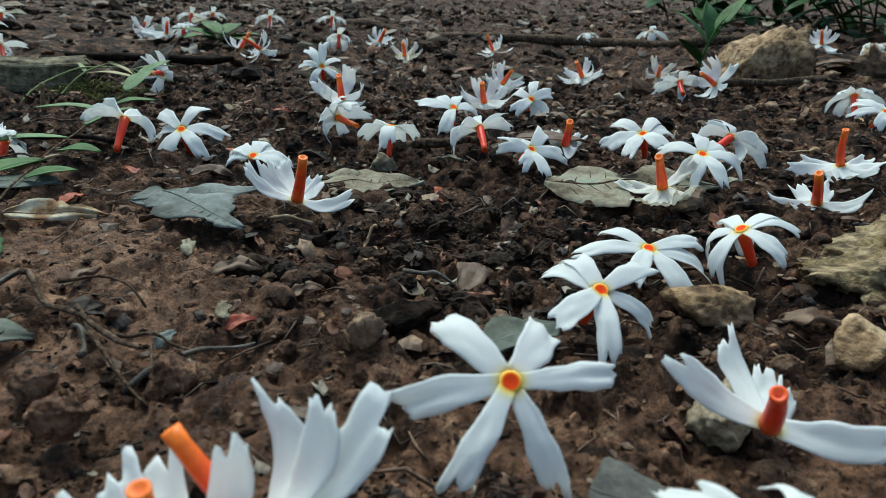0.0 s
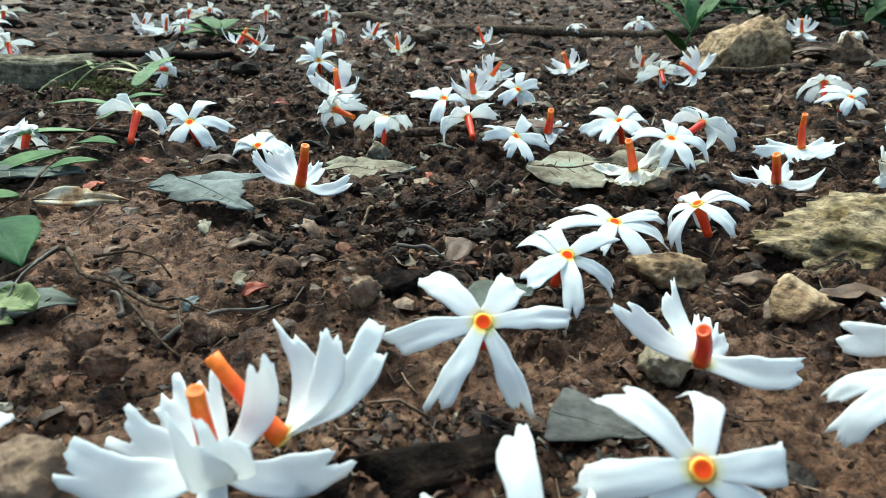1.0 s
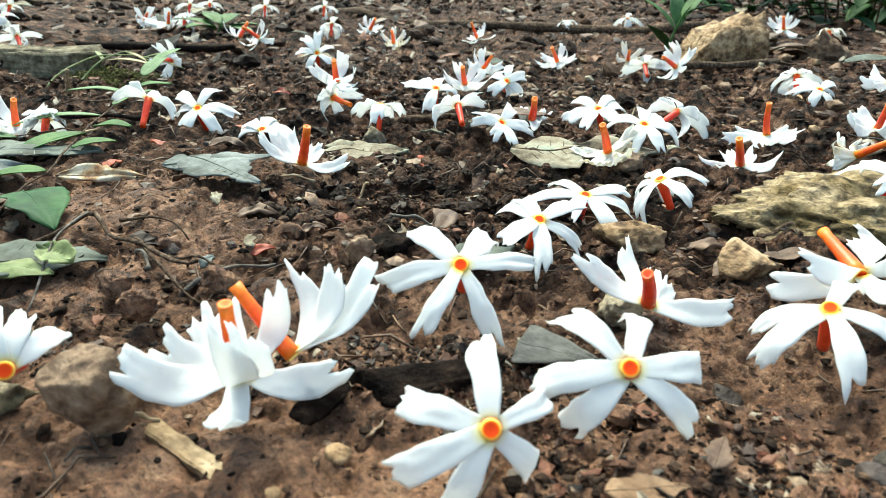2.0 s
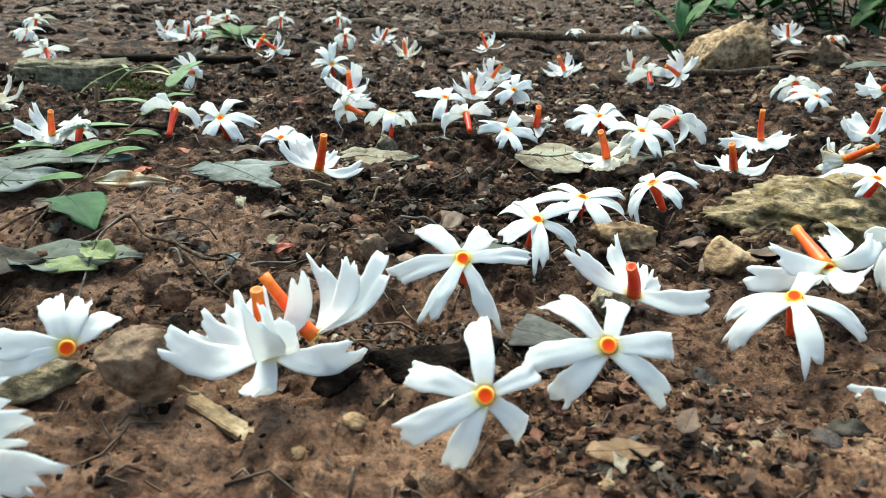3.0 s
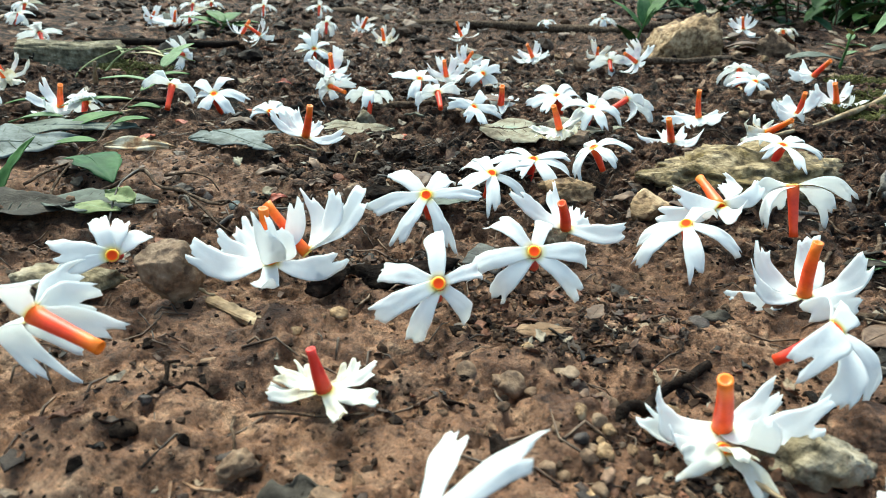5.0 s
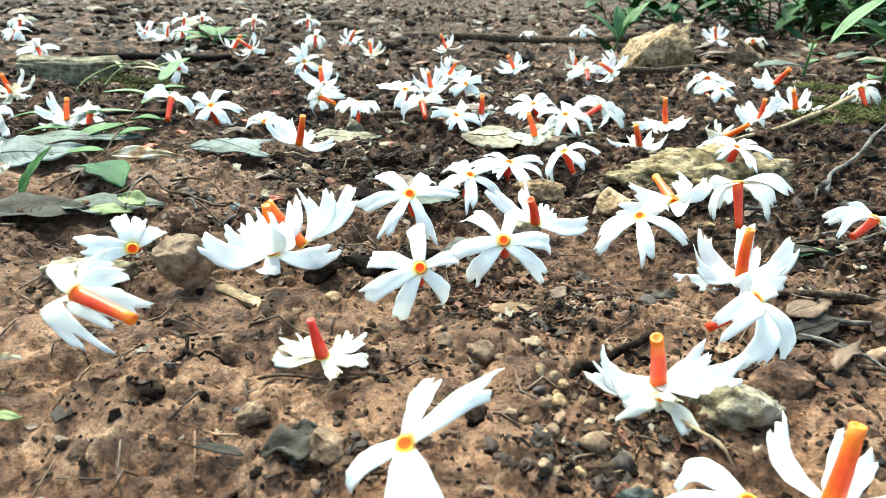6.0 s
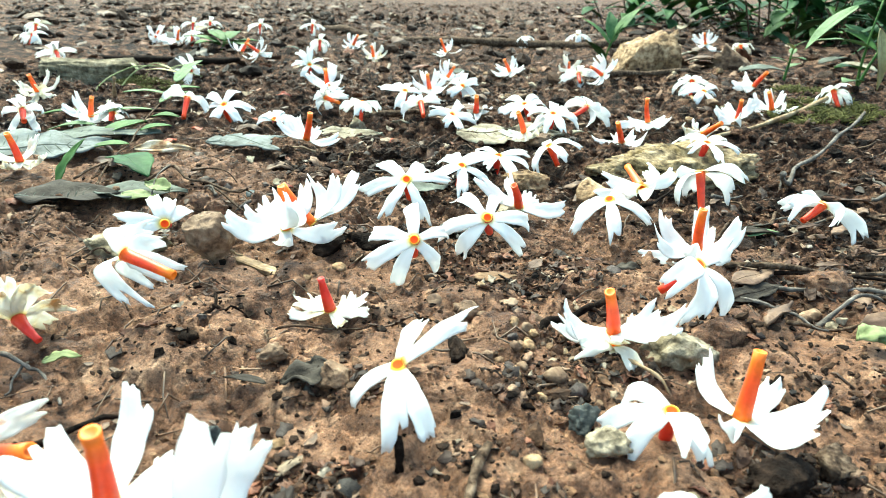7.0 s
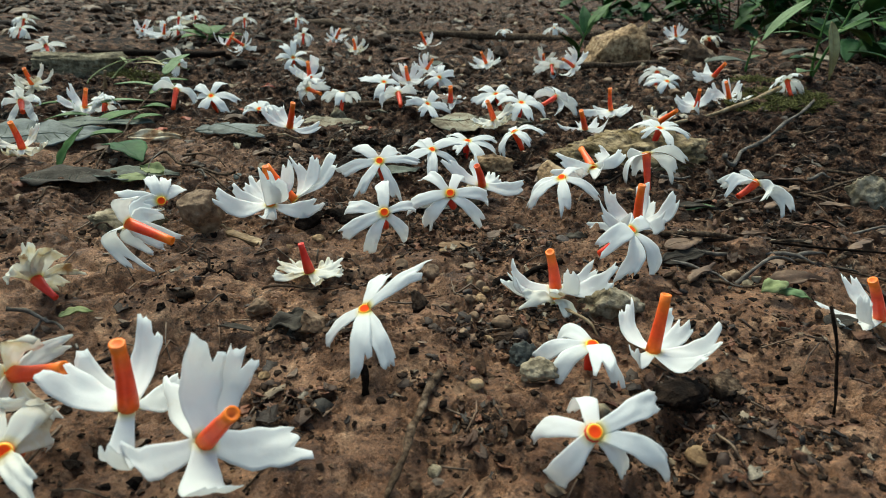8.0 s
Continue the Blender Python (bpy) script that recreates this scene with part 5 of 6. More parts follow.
plant("seedling", 0.432, 0.462, "young pale green plant with long narrow leaves",
      [[(0, 0, -0.002), (-0.002, 0, 0.018), (0.005, 0.004, 0.055)], [(0.004, 0.01, -0.002), (0.016, 0.01, 0.03), (0.026, 0.012, 0.055)]],
      [((-0.012, 0, 0.050), 192, -42, 0.040, 0.011, LEAF_SAGE), ((0.001, 0, 0.027), 178, 3, 0.034, 0.010, LEAF_SAGE), ((-0.002, -0.004, 0.014), 195, 2, 0.022, 0.013, LEAF_GREEN),
       ((0.002, -0.004, 0.038), 290, -78, 0.036, 0.010, LEAF_YELLOW), ((0.012, 0.006, 0.030), -10, 20, 0.034, 0.012, LEAF_GREEN), ((0.016, 0.008, 0.034), 20, -20, 0.036, 0.013, LEAF_GREEN),
       ((0.002, 0.004, 0.006), 215, 0, 0.020, 0.012, LEAF_SAGE), ((0.022, 0.010, 0.05), 60, 10, 0.036, 0.012, LEAF_SHRUB), ((0.02, 0.0, 0.02), -40, -10, 0.03, 0.012, LEAF_GREEN)])
plant("weed", -0.020, 0.685, "low green weed beside fallen flowers", [[(0, 0, -0.002), (0.003, 0, 0.006), (0.006, 0, 0.011)]],
      [((0.0, 0, 0.006), 185, 8, 0.032, 0.016, LEAF_GREEN), ((0.003, 0, 0.008), 70, 14, 0.028, 0.016, LEAF_GREEN), ((0.004, -0.003, 0.006), -35, -3, 0.040, 0.016, LEAF_SAGE), ((0.002, 0, 0.009), 130, 12, 0.030, 0.014, LEAF_GREEN), ((0.0, -0.004, 0.005), 240, 4, 0.028, 0.016, LEAF_GREEN), ((0.008, -0.004, 0.006), -5, 6, 0.030, 0.013, LEAF_GREEN)])
plant("weed", 0.056, 0.265, "creeping weed with narrow green leaves over soil",
      [[(0, 0, 0.001), (-0.007, 0.025, 0.006), (-0.008, 0.050, 0.008), (-0.015, 0.087, 0.010), (-0.023, 0.125, 0.012), (-0.030, 0.166, 0.014), (-0.038, 0.205, 0.018)],
       [(-0.015, 0.087, 0.010), (-0.026, 0.094, 0.010), (-0.040, 0.090, 0.007)], [(-0.023, 0.125, 0.012), (-0.040, 0.135, 0.012), (-0.060, 0.125, 0.006)]],
      [((-0.008, 0.050, 0.008), 205, -6, 0.016, 0.0075, LEAF_GREEN), ((-0.012, 0.072, 0.009), 20, 6, 0.013, 0.0067, LEAF_GREEN), ((-0.015, 0.087, 0.010), 232, -12, 0.026, 0.0105, LEAF_GREEN),
       ((-0.017, 0.097, 0.010), -5, 2, 0.014, 0.0083, LEAF_GREEN), ((-0.020, 0.110, 0.011), 212, -4, 0.028, 0.0063, LEAF_SAGE), ((-0.023, 0.125, 0.012), 55, 10, 0.018, 0.0063, LEAF_SAGE),
       ((-0.026, 0.145, 0.013), 200, 2, 0.022, 0.0054, LEAF_SAGE), ((-0.028, 0.155, 0.013), 25, 4, 0.016, 0.0072, LEAF_GREEN), ((-0.032, 0.176, 0.015), 80, 14, 0.022, 0.0075, LEAF_SAGE),
       ((-0.036, 0.196, 0.017), 55, 20, 0.018, 0.0069, LEAF_SAGE), ((-0.036, 0.196, 0.017), 190, 4, 0.020, 0.0054, LEAF_YELLOW), ((-0.040, 0.090, 0.007), 195, -8, 0.020, 0.0075, LEAF_SAGE),
       ((-0.060, 0.125, 0.006), 205, -4, 0.022, 0.0060, LEAF_GREEN)], stem_mat=BARK, thick=0.00045)
plant("grass", -0.034, 0.462, "thin arching yellow-green grass blades",
      [[(0, 0, 0), (0.006, 0.020, 0.010), (0.020, 0.032, 0.014), (0.040, 0.034, 0.012), (0.056, 0.030, 0.008)], [(0.010, 0.010, 0), (0.018, 0.026, 0.012), (0.030, 0.030, 0.016), (0.048, 0.020, 0.010)]],
      [((0.036, 0.034, 0.012), 15, 4, 0.020, 0.0030, LEAF_LIME), ((0.028, 0.030, 0.015), -30, -14, 0.018, 0.0026, LEAF_YELLOW), ((0.018, 0.026, 0.011), 130, 10, 0.014, 0.0024, LEAF_LIME)], stem_mat=LEAF_LIME, category="grass", thick=0.0005)
plant("seedling", 0.044, 0.268, "green sprig with an upright pointed leaf", [[(-0.002, -0.008, 0.0), (0, 0, 0.004)], [(0.0, 0.008, 0.003), (0.003, 0.022, 0.004), (0.007, 0.031, 0.0055)]],
      [((-0.001, -0.001, 0.003), 50, 50, 0.018, 0.0070, LEAF_GREEN), ((0.007, 0.030, 0.0055), -47, -6, 0.027, 0.0160, LEAF_SHRUB)], stem_mat=BARK, thick=0.0005, torn=0.45)
plant("seedling", 0.415, 0.520, "small pale green sprig growing from moss", [[(0, 0, -0.002), (0.001, 0, 0.012), (0.003, 0, 0.026)]],
      [((0.001, 0, 0.010), 20, 10, 0.012, 0.006, LEAF_SAGE), ((0.001, 0, 0.013), 170, 12, 0.013, 0.006, LEAF_SAGE), ((0.002, 0, 0.016), 300, 0, 0.012, 0.006, LEAF_SAGE), ((0.002, 0, 0.019), 60, 20, 0.010, 0.005, LEAF_SAGE), ((0.003, 0, 0.022), 200, 25, 0.009, 0.004, LEAF_YELLOW), ((0.003, 0, 0.024), 330, 30, 0.008, 0.004, LEAF_SAGE)])
plant("weed", 0.318, 0.640, "green weed behind a block of stone", [[(0, 0, 0), (0.004, 0, 0.02), (0.012, 0.0, 0.035)]],
      [((0, 0, 0.006), 215, 30, 0.030, 0.011, LEAF_SHRUB), ((0.004, 0, 0.018), 150, 35, 0.034, 0.012, LEAF_GREEN), ((0.008, 0, 0.026), 30, 40, 0.034, 0.012, LEAF_GREEN), ((0.006, 0, 0.02), 90, 45, 0.034, 0.012, LEAF_SHRUB), ((0.01, 0, 0.03), -20, 10, 0.03, 0.011, LEAF_SHRUB)])


def shrub(x, y, label, count, wide, tall, seed):
    rs = np.random.RandomState(seed)
    stems, leaves = [], []
    for k in range(count // 5):
        a, r = rs.uniform(0, 6.28), wide * rs.uniform(0.05, 0.5)
        bx, by = math.cos(a) * r, math.sin(a) * r * 0.6
        tx, ty, tz = bx * 1.7 + rs.normal(0, 0.015), by * 1.7, tall * rs.uniform(0.5, 1.05)
        stems.append([(bx, by, -0.004), ((bx + tx) / 2, (by + ty) / 2, tz * 0.6), (tx, ty, tz)])
        for q in range(5):
            s = rs.uniform(0.03, 1.0)
            p = (bx + (tx - bx) * s, by + (ty - by) * s, tz * s)
            leaves.append((p, rs.uniform(0, 360), rs.uniform(-35, 40), rs.uniform(0.030, 0.052), rs.uniform(0.012, 0.02), LEAF_SHRUB if rs.rand() < 0.75 else LEAF_GREEN))
    return plant("shrub", x, y, label, stems, leaves, BARK, "shrub", veins=False, nu=9, nv=5)


shrub(0.60, 0.84, "dense dark green low shrub at the edge", 150, 0.20, 0.09, 1)
shrub(0.80, 0.90, "dense dark green low shrub at the edge", 150, 0.24, 0.12, 2)
shrub(1.05, 1.15, "dense dark green shrub in the distance", 120, 0.34, 0.18, 5)
shrub(0.68, 0.96, "dense dark green low shrub at the edge", 150, 0.26, 0.10, 6)
shrub(0.86, 0.78, "dense dark green low shrub at the edge", 120, 0.22, 0.10, 7)
shrub(0.46, 1.04, "low dark green weeds behind the branch", 50, 0.14, 0.05, 3)
shrub(0.62, 0.64, "low leafy green plant beside the soil", 120, 0.14, 0.08, 4)

# ---- moss ----
def moss(x, y, wide, deep, count, seed):
    rs = np.random.RandomState(seed)
    a, r = rs.uniform(0, 6.28, count), np.sqrt(rs.rand(count))
    px, py = x + np.cos(a) * r * wide / 2, y + np.sin(a) * r * deep / 2
    verts, faces = [], []
    for k in range(count):
        z = on_ground(px[k], py[k])
        lean = rs.normal(0, 0.0016, 2)
        h = rs.uniform(0.001, 0.0028)
        v, f = tube_verts([(px[k], py[k], z - 0.0005), (px[k] + lean[0] * 0.6, py[k] + lean[1] * 0.6, z + h * 0.6), (px[k] + lean[0] * 1.6, py[k] + lean[1] * 1.6, z + h)], [0.00028, 0.0003, 0.0001], 4)
        faces += [tuple(q + len(verts) for q in face) for face in f]
        verts += v
    return tagged(mesh_object("moss", verts, faces, MOSS), "yellow-green moss cushion on soil", "moss", kind="stuff")


moss(0.385, 0.412, 0.060, 0.044, 2600, 5)
moss(0.405, 0.470, 0.040, 0.034, 900, 6)
moss(0.300, 0.330, 0.015, 0.020, 60, 7)
moss(-0.010, 0.492, 0.050, 0.030, 900, 8)

# ---- loose pebbles ----
rp = np.random.RandomState(77)
KINDS = [(STONE_DARK, "small dark pebble pressed into soil"), (STONE_BROWN, "small brown pebble on soil"), (STONE_TAN, "small tan pebble on soil"), (STONE_PALE, "small pale pebble on soil")]
PILE = [(0.194, 0.153, 4.2, 1), (0.1975, 0.1505, 4.4, 0), (0.190, 0.163, 3.2, 2), (0.190, 0.147, 3.4, 2), (0.185, 0.146, 2.6, 1), (0.200, 0.156, 2.6, 1), (0.192, 0.168, 2.4, 2), (0.187, 0.165, 2.2, 0),
        (0.195, 0.166, 2.2, 2), (0.198, 0.164, 2.4, 2), (0.184, 0.160, 2.6, 1), (0.188, 0.156, 2.4, 1), (0.202, 0.149, 3.0, 1), (0.199, 0.144, 2.6, 2), (0.171, 0.184, 3.6, 1), (0.1765, 0.183, 3.2, 1),
        (0.139, 0.197, 3.0, 2), (0.146, 0.206, 3.6, 2), (0.126, 0.186, 3.6, 1), (0.121, 0.172, 2.2, 0), (0.139, 0.180, 3.6, 1), (0.217, 0.202, 5.0, 0), (0.259, 0.184, 4.2, 1), (0.263, 0.181, 2.6, 3),
        (0.193, 0.176, 4.6, 1), (0.205, 0.178, 3.2, 2), (0.182, 0.190, 2.4, 2), (0.145, 0.134, 2.4, 2), (0.186, 0.127, 3.0, 2), (0.255, 0.1865, 4.6, 0), (0.2614, 0.1855, 4.8, 1), (0.2627, 0.1790, 3.4, 3), (0.2655, 0.1800, 2.6, 3), (0.1785, 0.1820, 5.4, 1), (0.1820, 0.1805, 3.2, 1), (0.1862, 0.1545, 3.4, 2), (0.1877, 0.1710, 3.0, 2), (0.1905, 0.1695, 2.6, 1), (0.1840, 0.1680, 2.2, 1), (0.1815, 0.1600, 2.8, 1), (0.1870, 0.1600, 2.6, 1), (0.1885, 0.1640, 2.2, 1), (0.1900, 0.1660, 2.0, 2), (0.207, 0.118, 4.0, 3), (0.222, 0.108, 4.6, 2), (0.178, 0.108, 2.6, 3)]
for x, y, mm, kind in PILE:
    mat, label = KINDS[kind]
    s = mm / 1000 * 0.86
    stone("pebble", x, y, (s * 1.1, s, s * 0.85), rp.uniform(0, 360), int(x * 9000 + y * 7000), mat, label, "pebble", facets=8, level=3, group="pebbles", cuts=(0.52, 0.9), crags=0.12, lumps=0.12, z=on_ground(x, y) + s * 0.04)
for k in range(45):
    x, y = rp.uniform(0.0, 0.42), 0.22 + 0.40 * rp.rand() ** 0.8
    s = rp.uniform(0.0025, 0.0055)
    mat, label = KINDS[rp.choice(4, p=[0.4, 0.45, 0.13, 0.02])]
    stone("pebble", x, y, (s * 1.2, s, s * 0.75), rp.uniform(0, 360), 1000 + k, mat, label, "pebble", facets=8, level=3, group="pebbles")

for k in range(80):
    x, y = rp.uniform(0.17, 0.41), rp.uniform(0.40, 0.64)
    s = rp.uniform(0.003, 0.0075)
    mat, label = KINDS[rp.choice(4, p=[0.15, 0.45, 0.28, 0.12])]
    stone("pebble", x, y, (s * 1.2, s, s * 0.8), rp.uniform(0, 360), 2000 + k, mat, label, "pebble", facets=9, level=3, group="pebbles")

# ---- loose dead leaves and twigs far behind ----
for k in range(60):
    x, y = rp.uniform(-0.35, 0.75), rp.uniform(0.55, 1.6)
    s = rp.uniform(0.014, 0.036)
    mat = (LEAF_BROWN, LEAF_BEIGE, LEAF_GREY, LEAF_BROWN)[rp.randint(4)]
    dead_leaf(x, y, rp.uniform(0, 360), s, s * rp.uniform(0.4, 0.6), 500 + k, mat, mat, {"brown_dead_leaf": "curled brown dead leaf in litter", "beige_dead_leaf": "curled beige dead leaf in litter"}.get(mat.name, "curled grey dead leaf in litter"), 0.003, roll=rp.uniform(-20, 20), group="litter leaves", veins=False, curl=0.12, wave=0.12, torn=0.4, nu=9, nv=6)
for k in range(46):
    x, y, a, l = rp.uniform(-0.08, 0.42), rp.uniform(0.20, 0.75), rp.uniform(0, 6.28), rp.uniform(0.008, 0.028)
    dx, dy = math.cos(a) * l, math.sin(a) * l
    mat = (BARK, STRAW, BARK_GREY, BARK)[rp.randint(4)]
    twig([(x, y, 0.0015), (x + dx * 0.5, y + dy * 0.5, 0.003), (x + dx, y + dy, 0.001)], rp.uniform(0.0003, 0.0007), 0.0003, mat, {"straw": "short thin straw-coloured twig on soil", "grey_bark": "short thin grey twig on soil"}.get(mat.name, "short thin brown twig on soil"), 600 + k, 0.0005, sides=5, group="small twigs")

# ---- dark dry stems and leaf strips on the right-hand soil ----
for k in range(46):
    x, y, a, l = rp.uniform(0.235, 0.37), rp.uniform(0.165, 0.30), rp.normal(0.2, 0.6), rp.uniform(0.010, 0.032)
    dx, dy = math.cos(a) * l, math.sin(a) * l
    mat = (BARK, CHAR, BARK, BARK_GREY)[rp.randint(4)]
    twig([(x, y, 0.001), (x + dx * 0.5, y + dy * 0.5, 0.0025), (x + dx, y + dy, 0.001)], rp.uniform(0.0004, 0.0009), 0.0003, mat, {"grey_bark": "thin grey dry stem on soil", "charred_wood": "thin blackened dry stem on soil"}.get(mat.name, "thin brown dry stem on soil"), 700 + k, 0.0005, sides=5, group="dry stems")
for k in range(26):
    x, y, l = rp.uniform(0.235, 0.36), rp.uniform(0.165, 0.29), rp.uniform(0.008, 0.018)
    mat = (LEAF_BROWN, LEAF_DARK, LEAF_BROWN)[rp.randint(3)]
    dead_leaf(x, y, rp.normal(10, 30), l, l * rp.uniform(0.25, 0.5), 800 + k, mat, mat, {"dark_wet_leaf": "dark wet leaf strip on soil"}.get(mat.name, "brown dry leaf strip on soil"), 0.0015, roll=rp.uniform(-20, 20), name="leaf_scrap", group="leaf strips", veins=False, curl=0.06, wave=0.2, torn=0.8, nu=12, nv=7)
for k in range(40):
    x, y, l = rp.uniform(0.02, 0.30), rp.uniform(0.26, 0.46), rp.uniform(0.005, 0.013)
    mat = (LEAF_BROWN, LEAF_RUST, LEAF_BROWN, LEAF_BEIGE, LEAF_DARK)[rp.randint(5)]
    dead_leaf(x, y, rp.uniform(0, 360), l, l * rp.uniform(0.4, 0.7), 900 + k, mat, mat, {"rust_scrap": "small rust-red plant scrap on soil", "beige_dead_leaf": "small beige leaf scrap on soil", "dark_wet_leaf": "small dark wet leaf scrap on soil"}.get(mat.name, "small curled brown leaf scrap on soil"), 0.0015, roll=rp.uniform(-25, 25), name="leaf_scrap", group="leaf scraps", veins=False, curl=0.12, wave=0.25, torn=0.9, nu=12, nv=7)

# ---- soil crumbs and litter ----
def beside_flowers(x, y):
    """1 away from the flowers, 0 where one lies on the soil."""
    beds = np.array(BEDS)
    dx, dy = x[:, None] - beds[None, :, 0], y[:, None] - beds[None, :, 1]
    return 1.0 - ((np.abs(dx) < 0.009) & (dy > -0.016) & (dy < 0.008)).any(axis=1)


rs = np.random.RandomState(9)
px, py = field(rs, 2100, -0.10, 0.58, 0.18, 0.56, lambda x, y: (0.04 + 0.9 * roughness_of(x, y)) * beside_flowers(x, y))
pr = np.minimum(rs.gamma(1.6, 0.0006, len(px)) + 0.0007, 0.0036)
big = pr > 0.0018
scatter("soil_clods", 3, (px[big], py[big]), pr[big], 0.8, SOIL, 21, "dark brown clods of damp soil", 0.45, cuts=0, lumpy=True)
scatter("soil_clods", 2, (px[~big], py[~big]), pr[~big], 0.8, SOIL, 32, "small dark brown clods of damp soil", 0.45, cuts=0, lumpy=True)
px, py = field(rs, 11500, -0.10, 0.58, 0.16, 0.56, lambda x, y: 0.05 + 0.95 * roughness_of(x, y))
pr = rs.gamma(2.0, 0.00036, len(px)) + 0.0005
big = pr > 0.0017
scatter("soil_crumbs", 2, (px[big], py[big]), pr[big], 0.75, SOIL, 26, "dark crumbs of damp soil", 0.35, cuts=0, lumpy=True)
scatter("soil_crumbs", 1, (px[~big], py[~big]), pr[~big], 0.75, SOIL, 33, "fine dark crumbs of damp soil", 0.35, cuts=0)
px, py = field(rs, 8000, 0.04, 0.32, 0.085, 0.34, lambda x, y: 0.25 + 0.75 * step(0.45, 0.6, fbm(x * 30, y * 30, 5, 3)))
scatter("soil_grit", 1, (px, py), rs.gamma(1.8, 0.00022, len(px)) + 0.00024, 0.7, CRUMB, 22, "fine brown grit scattered over mud")
HUMUS = rough_matter("dark_humus", [(0.3, (0.010, 0.006, 0.004)), (0.55, (0.034, 0.019, 0.011)), (0.75, (0.095, 0.056, 0.032))], 700, (0.7, 0.65, 0.6), 90, 0.8, 0.0008, 0.15, 0.6, False)
HEAPS = [(0.166, 0.223, 0.014, 240), (0.186, 0.224, 0.012, 180), (0.144, 0.226, 0.014, 180), (0.206, 0.214, 0.012, 140), (0.176, 0.209, 0.010, 90), (0.193, 0.150, 0.012, 260), (0.206, 0.158, 0.008, 110), (0.200, 0.172, 0.010, 120), (0.230, 0.123, 0.012, 420), (0.216, 0.110, 0.012, 240), (0.150, 0.124, 0.010, 220), (0.186, 0.115, 0.009, 130), (0.189, 0.196, 0.012, 220),
         (0.160, 0.176, 0.012, 60), (0.120, 0.180, 0.010, 30), (0.225, 0.180, 0.012, 150), (0.270, 0.200, 0.022, 420), (0.290, 0.235, 0.026, 420), (0.100, 0.236, 0.016, 160), (0.160, 0.232, 0.012, 150), (0.134, 0.160, 0.008, 24),
         (0.250, 0.150, 0.014, 120), (0.152, 0.148, 0.008, 70), (0.118, 0.165, 0.010, 24), (0.178, 0.130, 0.006, 60), (0.205, 0.200, 0.012, 160), (0.240, 0.110, 0.012, 160)]
px = np.concatenate([rs.normal(x, w * 0.60, int(n * 1.2)) for x, y, w, n in HEAPS])
py = np.concatenate([rs.normal(y, w * 0.46, int(n * 1.2)) for x, y, w, n in HEAPS])
scatter("humus_crumbs", 1, (px, py), rs.gamma(1.3, 0.00020, len(px)) + 0.00020, 0.75, HUMUS, 27, "loose black humus crumbs in small heaps", cuts=2)
px, py = field(rs, 3800, 0.04, 0.32, 0.085, 0.30, lambda x, y: 0.15 + 0.85 * step(0.48, 0.62, fbm(x * 34, y * 34, 2, 3)))
scatter("black_specks", 1, (px, py), np.minimum(rs.gamma(1.2, 0.00032, len(px)) + 0.00022, 0.0016), 0.6, CHAR, 31, "black specks of rotten matter strewn over mud", 0.2, cuts=1)
MOUNDS = [(0.136, 0.312, 0.020, 90), (0.162, 0.322, 0.022, 110), (0.150, 0.345, 0.016, 60), (0.120, 0.298, 0.012, 40), (0.186, 0.302, 0.016, 60), (0.170, 0.285, 0.012, 36), (0.205, 0.335, 0.016, 50), (0.100, 0.372, 0.014, 36), (0.150, 0.455, 0.022, 60)]
px = np.concatenate([rs.normal(x, w * 0.6, n // 2) for x, y, w, n in MOUNDS])
py = np.concatenate([rs.normal(y, w * 0.45, n // 2) for x, y, w, n in MOUNDS])
scatter("humus_clods", 3, (px, py), np.minimum(rs.gamma(1.8, 0.0006, len(px)) + 0.0006, 0.0034), 0.8, HUMUS, 28, "dark crumbly clods of humus in low mounds", 0.15, cuts=0, lumpy=True)
px, py = np.repeat(px, 4) + rs.normal(0, 0.003, 4 * len(px)), np.repeat(py, 4) + rs.normal(0, 0.0025, 4 * len(py))
scatter("humus_crumbs", 1, (px, py), rs.gamma(1.5, 0.00022, len(px)) + 0.00030, 0.75, HUMUS, 29, "loose dark humus crumbs over low mounds", cuts=2)
px, py = field(rs, 4000, -0.10, 0.42, 0.10, 0.60, lambda x, y: 0.12 + 0.88 * roughness_of(x, y))
scatter("leaf_crumbs", 1, (px, py), rs.gamma(2.0, 0.00042, len(px)) + 0.0005, 0.22, LITTER, 23, "brown crumbled leaf flakes on soil", -0.8)
px, py = field(rs, 6500, -0.6, 1.2, 0.5, 2.2, lambda x, y: np.full(len(x), 0.9))
scatter("distant_crumbs", 1, (px, py), rs.gamma(2.0, 0.0009, len(px)) + 0.0009, 0.7, SOIL, 24, "dark crumbs of soil in the distance")
px, py = field(rs, 1500, -0.4, 0.95, 0.50, 1.4, lambda x, y: np.full(len(x), 0.9))
scatter("distant_clods", 2, (px, py), np.minimum(rs.gamma(1.6, 0.0014, len(px)) + 0.0016, 0.008), 0.7, HUMUS, 30, "dark lumps of humus in the distance", 0.4, cuts=0, lumpy=True)
px, py = field(rs, 3600, -0.6, 1.2, 0.5, 2.2, lambda x, y: np.full(len(x), 0.9))
scatter("leaf_litter", 1, (px, py), rs.gamma(2.5, 0.0012, len(px)) + 0.0012, 0.15, LITTER, 25, "brown leaf flakes in the distance", -0.8)


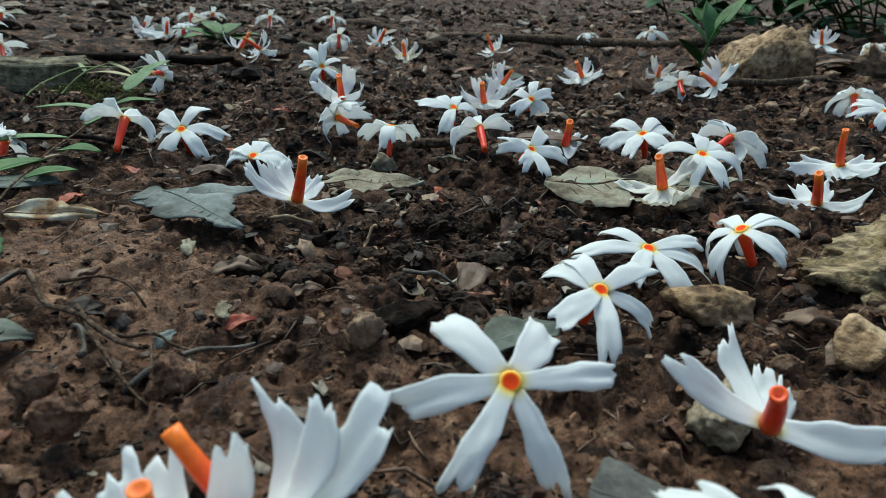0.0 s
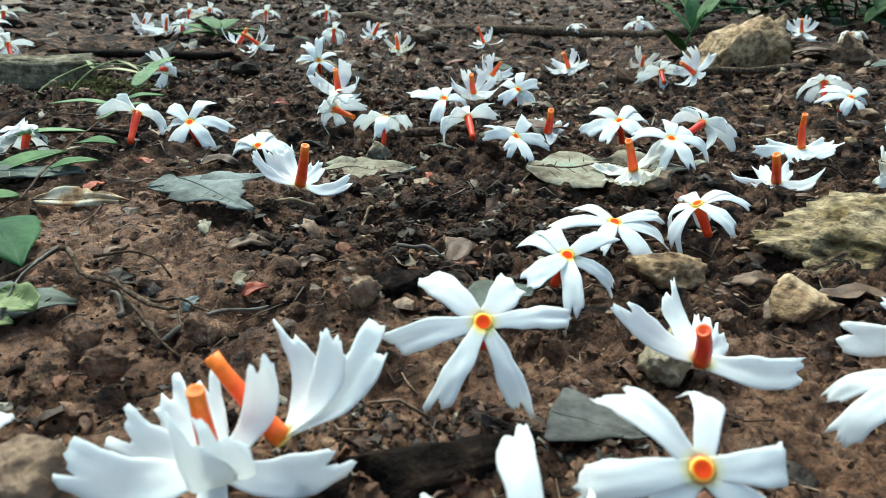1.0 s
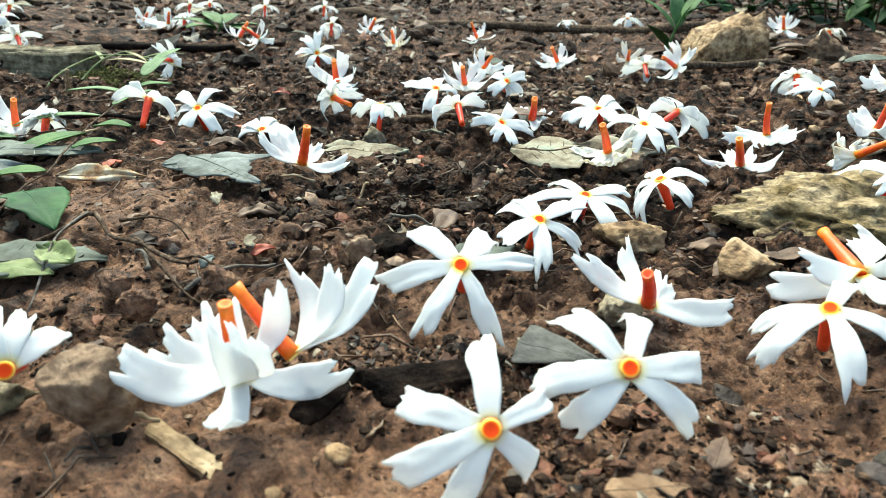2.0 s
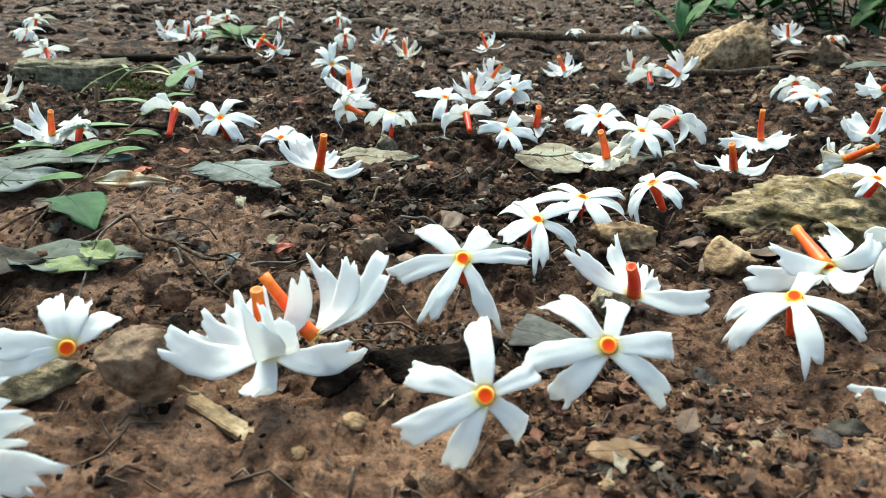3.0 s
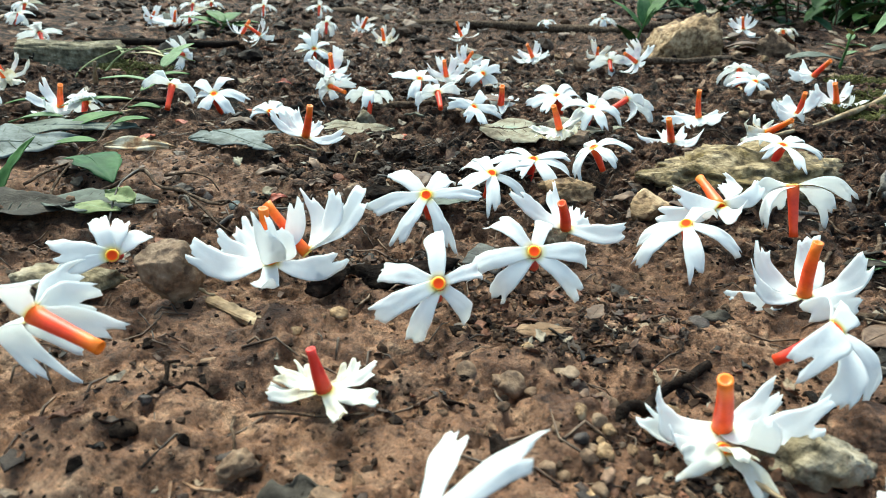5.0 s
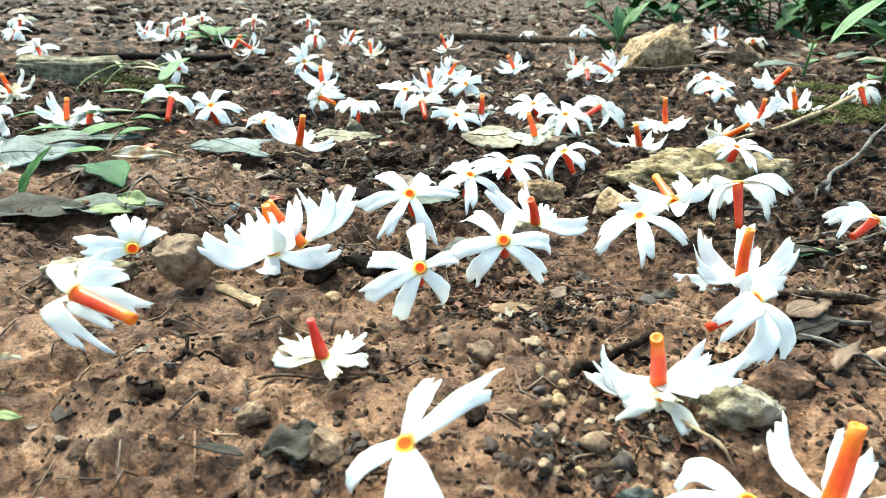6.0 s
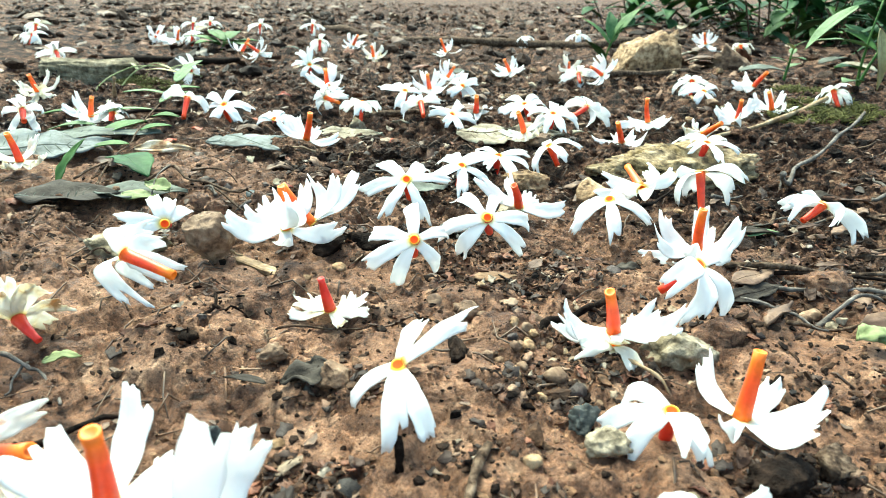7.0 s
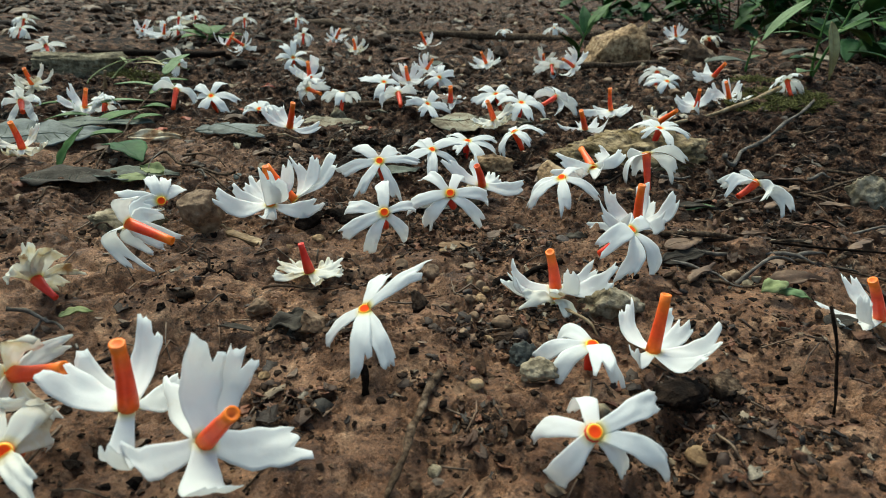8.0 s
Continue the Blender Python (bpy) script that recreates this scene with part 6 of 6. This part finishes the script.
def shred_material():
    m, nt, bsdf, _ = material("leaf_shreds")
    geo = nt.nodes.new("ShaderNodeNewGeometry")
    tone = ramp(nt, geo.outputs["Random Per Island"], [(0.0, (0.012, 0.009, 0.007)), (0.42, (0.050, 0.027, 0.017)), (0.62, (0.15, 0.066, 0.034)), (0.74, (0.19, 0.072, 0.038)), (0.88, (0.25, 0.185, 0.12)), (1.0, (0.28, 0.25, 0.20))])
    vec = coords(nt, False)
    grain = noise_tex(nt, vec, 800.0, 4.0)
    nt.links.new(mix(nt, 1.0, tone, ramp(nt, grain, [(0.3, (0.45, 0.42, 0.4)), (0.6, (1, 1, 1))]), "MULTIPLY"), bsdf.inputs["Base Color"])
    bsdf.inputs["Roughness"].default_value = 0.65
    bsdf.inputs["Specular IOR Level"].default_value = 0.3
    bump(nt, bsdf, grain, 0.8, 0.0006)
    return m


SHRED = shred_material()


def shreds(name, places, sizes, seed, label):
    """Ragged curled scraps of rotten leaf, in one mesh."""
    rf = np.random.RandomState(seed)
    x, y = places
    n, nu, nv = len(x), 5, 3
    u, s = np.meshgrid(np.linspace(-0.5, 0.5, nu), np.linspace(-1, 1, nv), indexing="ij")
    u, s = u.ravel()[None], s.ravel()[None]
    k = nu * nv
    wide = rf.uniform(0.12, 0.42, (n, 1))
    px = u + 0.10 * rf.normal(size=(n, k))
    py = s * wide * (1 - 1.6 * u * u) + 0.06 * rf.normal(size=(n, k))
    pz = rf.uniform(-0.9, 0.5, (n, 1)) * u * u + rf.uniform(-0.2, 0.9, (n, 1)) * wide * s * s + 0.05 * rf.normal(size=(n, k))
    a, b = rf.normal(0, 0.4, (n, 1)), rf.normal(0, 0.3, (n, 1))
    py, pz = py * np.cos(a) - pz * np.sin(a), py * np.sin(a) + pz * np.cos(a)
    px, pz = px * np.cos(b) - pz * np.sin(b), px * np.sin(b) + pz * np.cos(b)
    t = rf.uniform(0, 6.28, (n, 1))
    px, py = px * np.cos(t) - py * np.sin(t), px * np.sin(t) + py * np.cos(t)
    r = sizes[:, None]
    top = np.stack([px * r + x[:, None], py * r + y[:, None], pz * r + (height(x, y) + sizes * 0.12)[:, None]], axis=2)
    low = top - np.array([0, 0, 0.0002])
    verts = np.concatenate([top, low], axis=1).reshape(-1, 3)
    quads = []
    for i in range(nu - 1):
        for j in range(nv - 1):
            p, q = i * nv + j, (i + 1) * nv + j
            quads += [(p, q, q + 1, p + 1), (k + p + 1, k + q + 1, k + q, k + p)]
    ring = [i * nv for i in range(nu)] + [(nu - 1) * nv + j for j in range(1, nv)] + [i * nv + nv - 1 for i in range(nu - 2, -1, -1)] + [j for j in range(nv - 2, 0, -1)]
    quads += [(p, p + k, q + k, q) for p, q in zip(ring, ring[1:] + ring[:1])]
    faces = (np.array(quads)[None] + (np.arange(n) * 2 * k)[:, None, None]).reshape(-1, 4)
    return tagged(mesh_object(name, verts.tolist(), faces.tolist(), SHRED), label, "leaf litter", kind="stuff")


px, py = field(rs, 2300, -0.10, 0.58, 0.17, 0.60, lambda x, y: (0.06 + 0.94 * roughness_of(x, y)) * (0.25 + 0.75 * beside_flowers(x, y)))
shreds("leaf_shreds", (px, py), np.minimum(rs.gamma(1.8, 0.0011, len(px)) + 0.0012, 0.0070), 41, "ragged dark shreds of rotten leaf in humus")
px = np.concatenate([rs.normal(x, w * 0.6, n // 4) for x, y, w, n in HEAPS])
py = np.concatenate([rs.normal(y, w * 0.45, n // 4) for x, y, w, n in HEAPS])
shreds("leaf_shreds", (px, py), np.minimum(rs.gamma(2.2, 0.0007, len(px)) + 0.0010, 0.004), 42, "ragged dark leaf shreds on trodden mud")
px = np.concatenate([rs.normal(x, w * 0.65, n // 2) for x, y, w, n in MOUNDS])
py = np.concatenate([rs.normal(y, w * 0.5, n // 2) for x, y, w, n in MOUNDS])
shreds("leaf_shreds", (px, py), np.minimum(rs.gamma(2.0, 0.0011, len(px)) + 0.0016, 0.006), 44, "curled brown leaf shreds over humus mounds")
px, py = field(rs, 1700, -0.5, 0.95, 0.56, 1.5, lambda x, y: np.full(len(x), 0.9))
shreds("leaf_shreds", (px, py), rs.gamma(2.0, 0.0022, len(px)) + 0.003, 43, "ragged leaf shreds in the distance")


def fibres(count, seed):
    """Hair-thin bent roots and stalks lying on the soil, in one mesh."""
    rf = np.random.RandomState(seed)
    verts, faces = [], []
    for _ in range(count):
        x, y = rf.uniform(-0.05, 0.38), rf.uniform(0.10, 0.55)
        a, l, r = rf.uniform(0, 6.28), rf.uniform(0.003, 0.012), rf.uniform(0.00012, 0.0003)
        b = a + rf.normal(0, 0.5)
        x1, y1 = x + math.cos(a) * l / 2, y + math.sin(a) * l / 2
        x2, y2 = x1 + math.cos(b) * l / 2, y1 + math.sin(b) * l / 2
        v, f = tube_verts([(x, y, on_ground(x, y) + 0.0002), (x1, y1, on_ground(x1, y1) + rf.uniform(0.0003, 0.0014)), (x2, y2, on_ground(x2, y2) + 0.0002)], [r, r, r * 0.7], 4)
        faces += [tuple(q + len(verts) for q in face) for face in f]
        verts += v
    return tagged(mesh_object("root_fibres", verts, faces, LITTER), "thin brown root fibres strewn over soil", "roots", kind="stuff")


fibres(1500, 31)
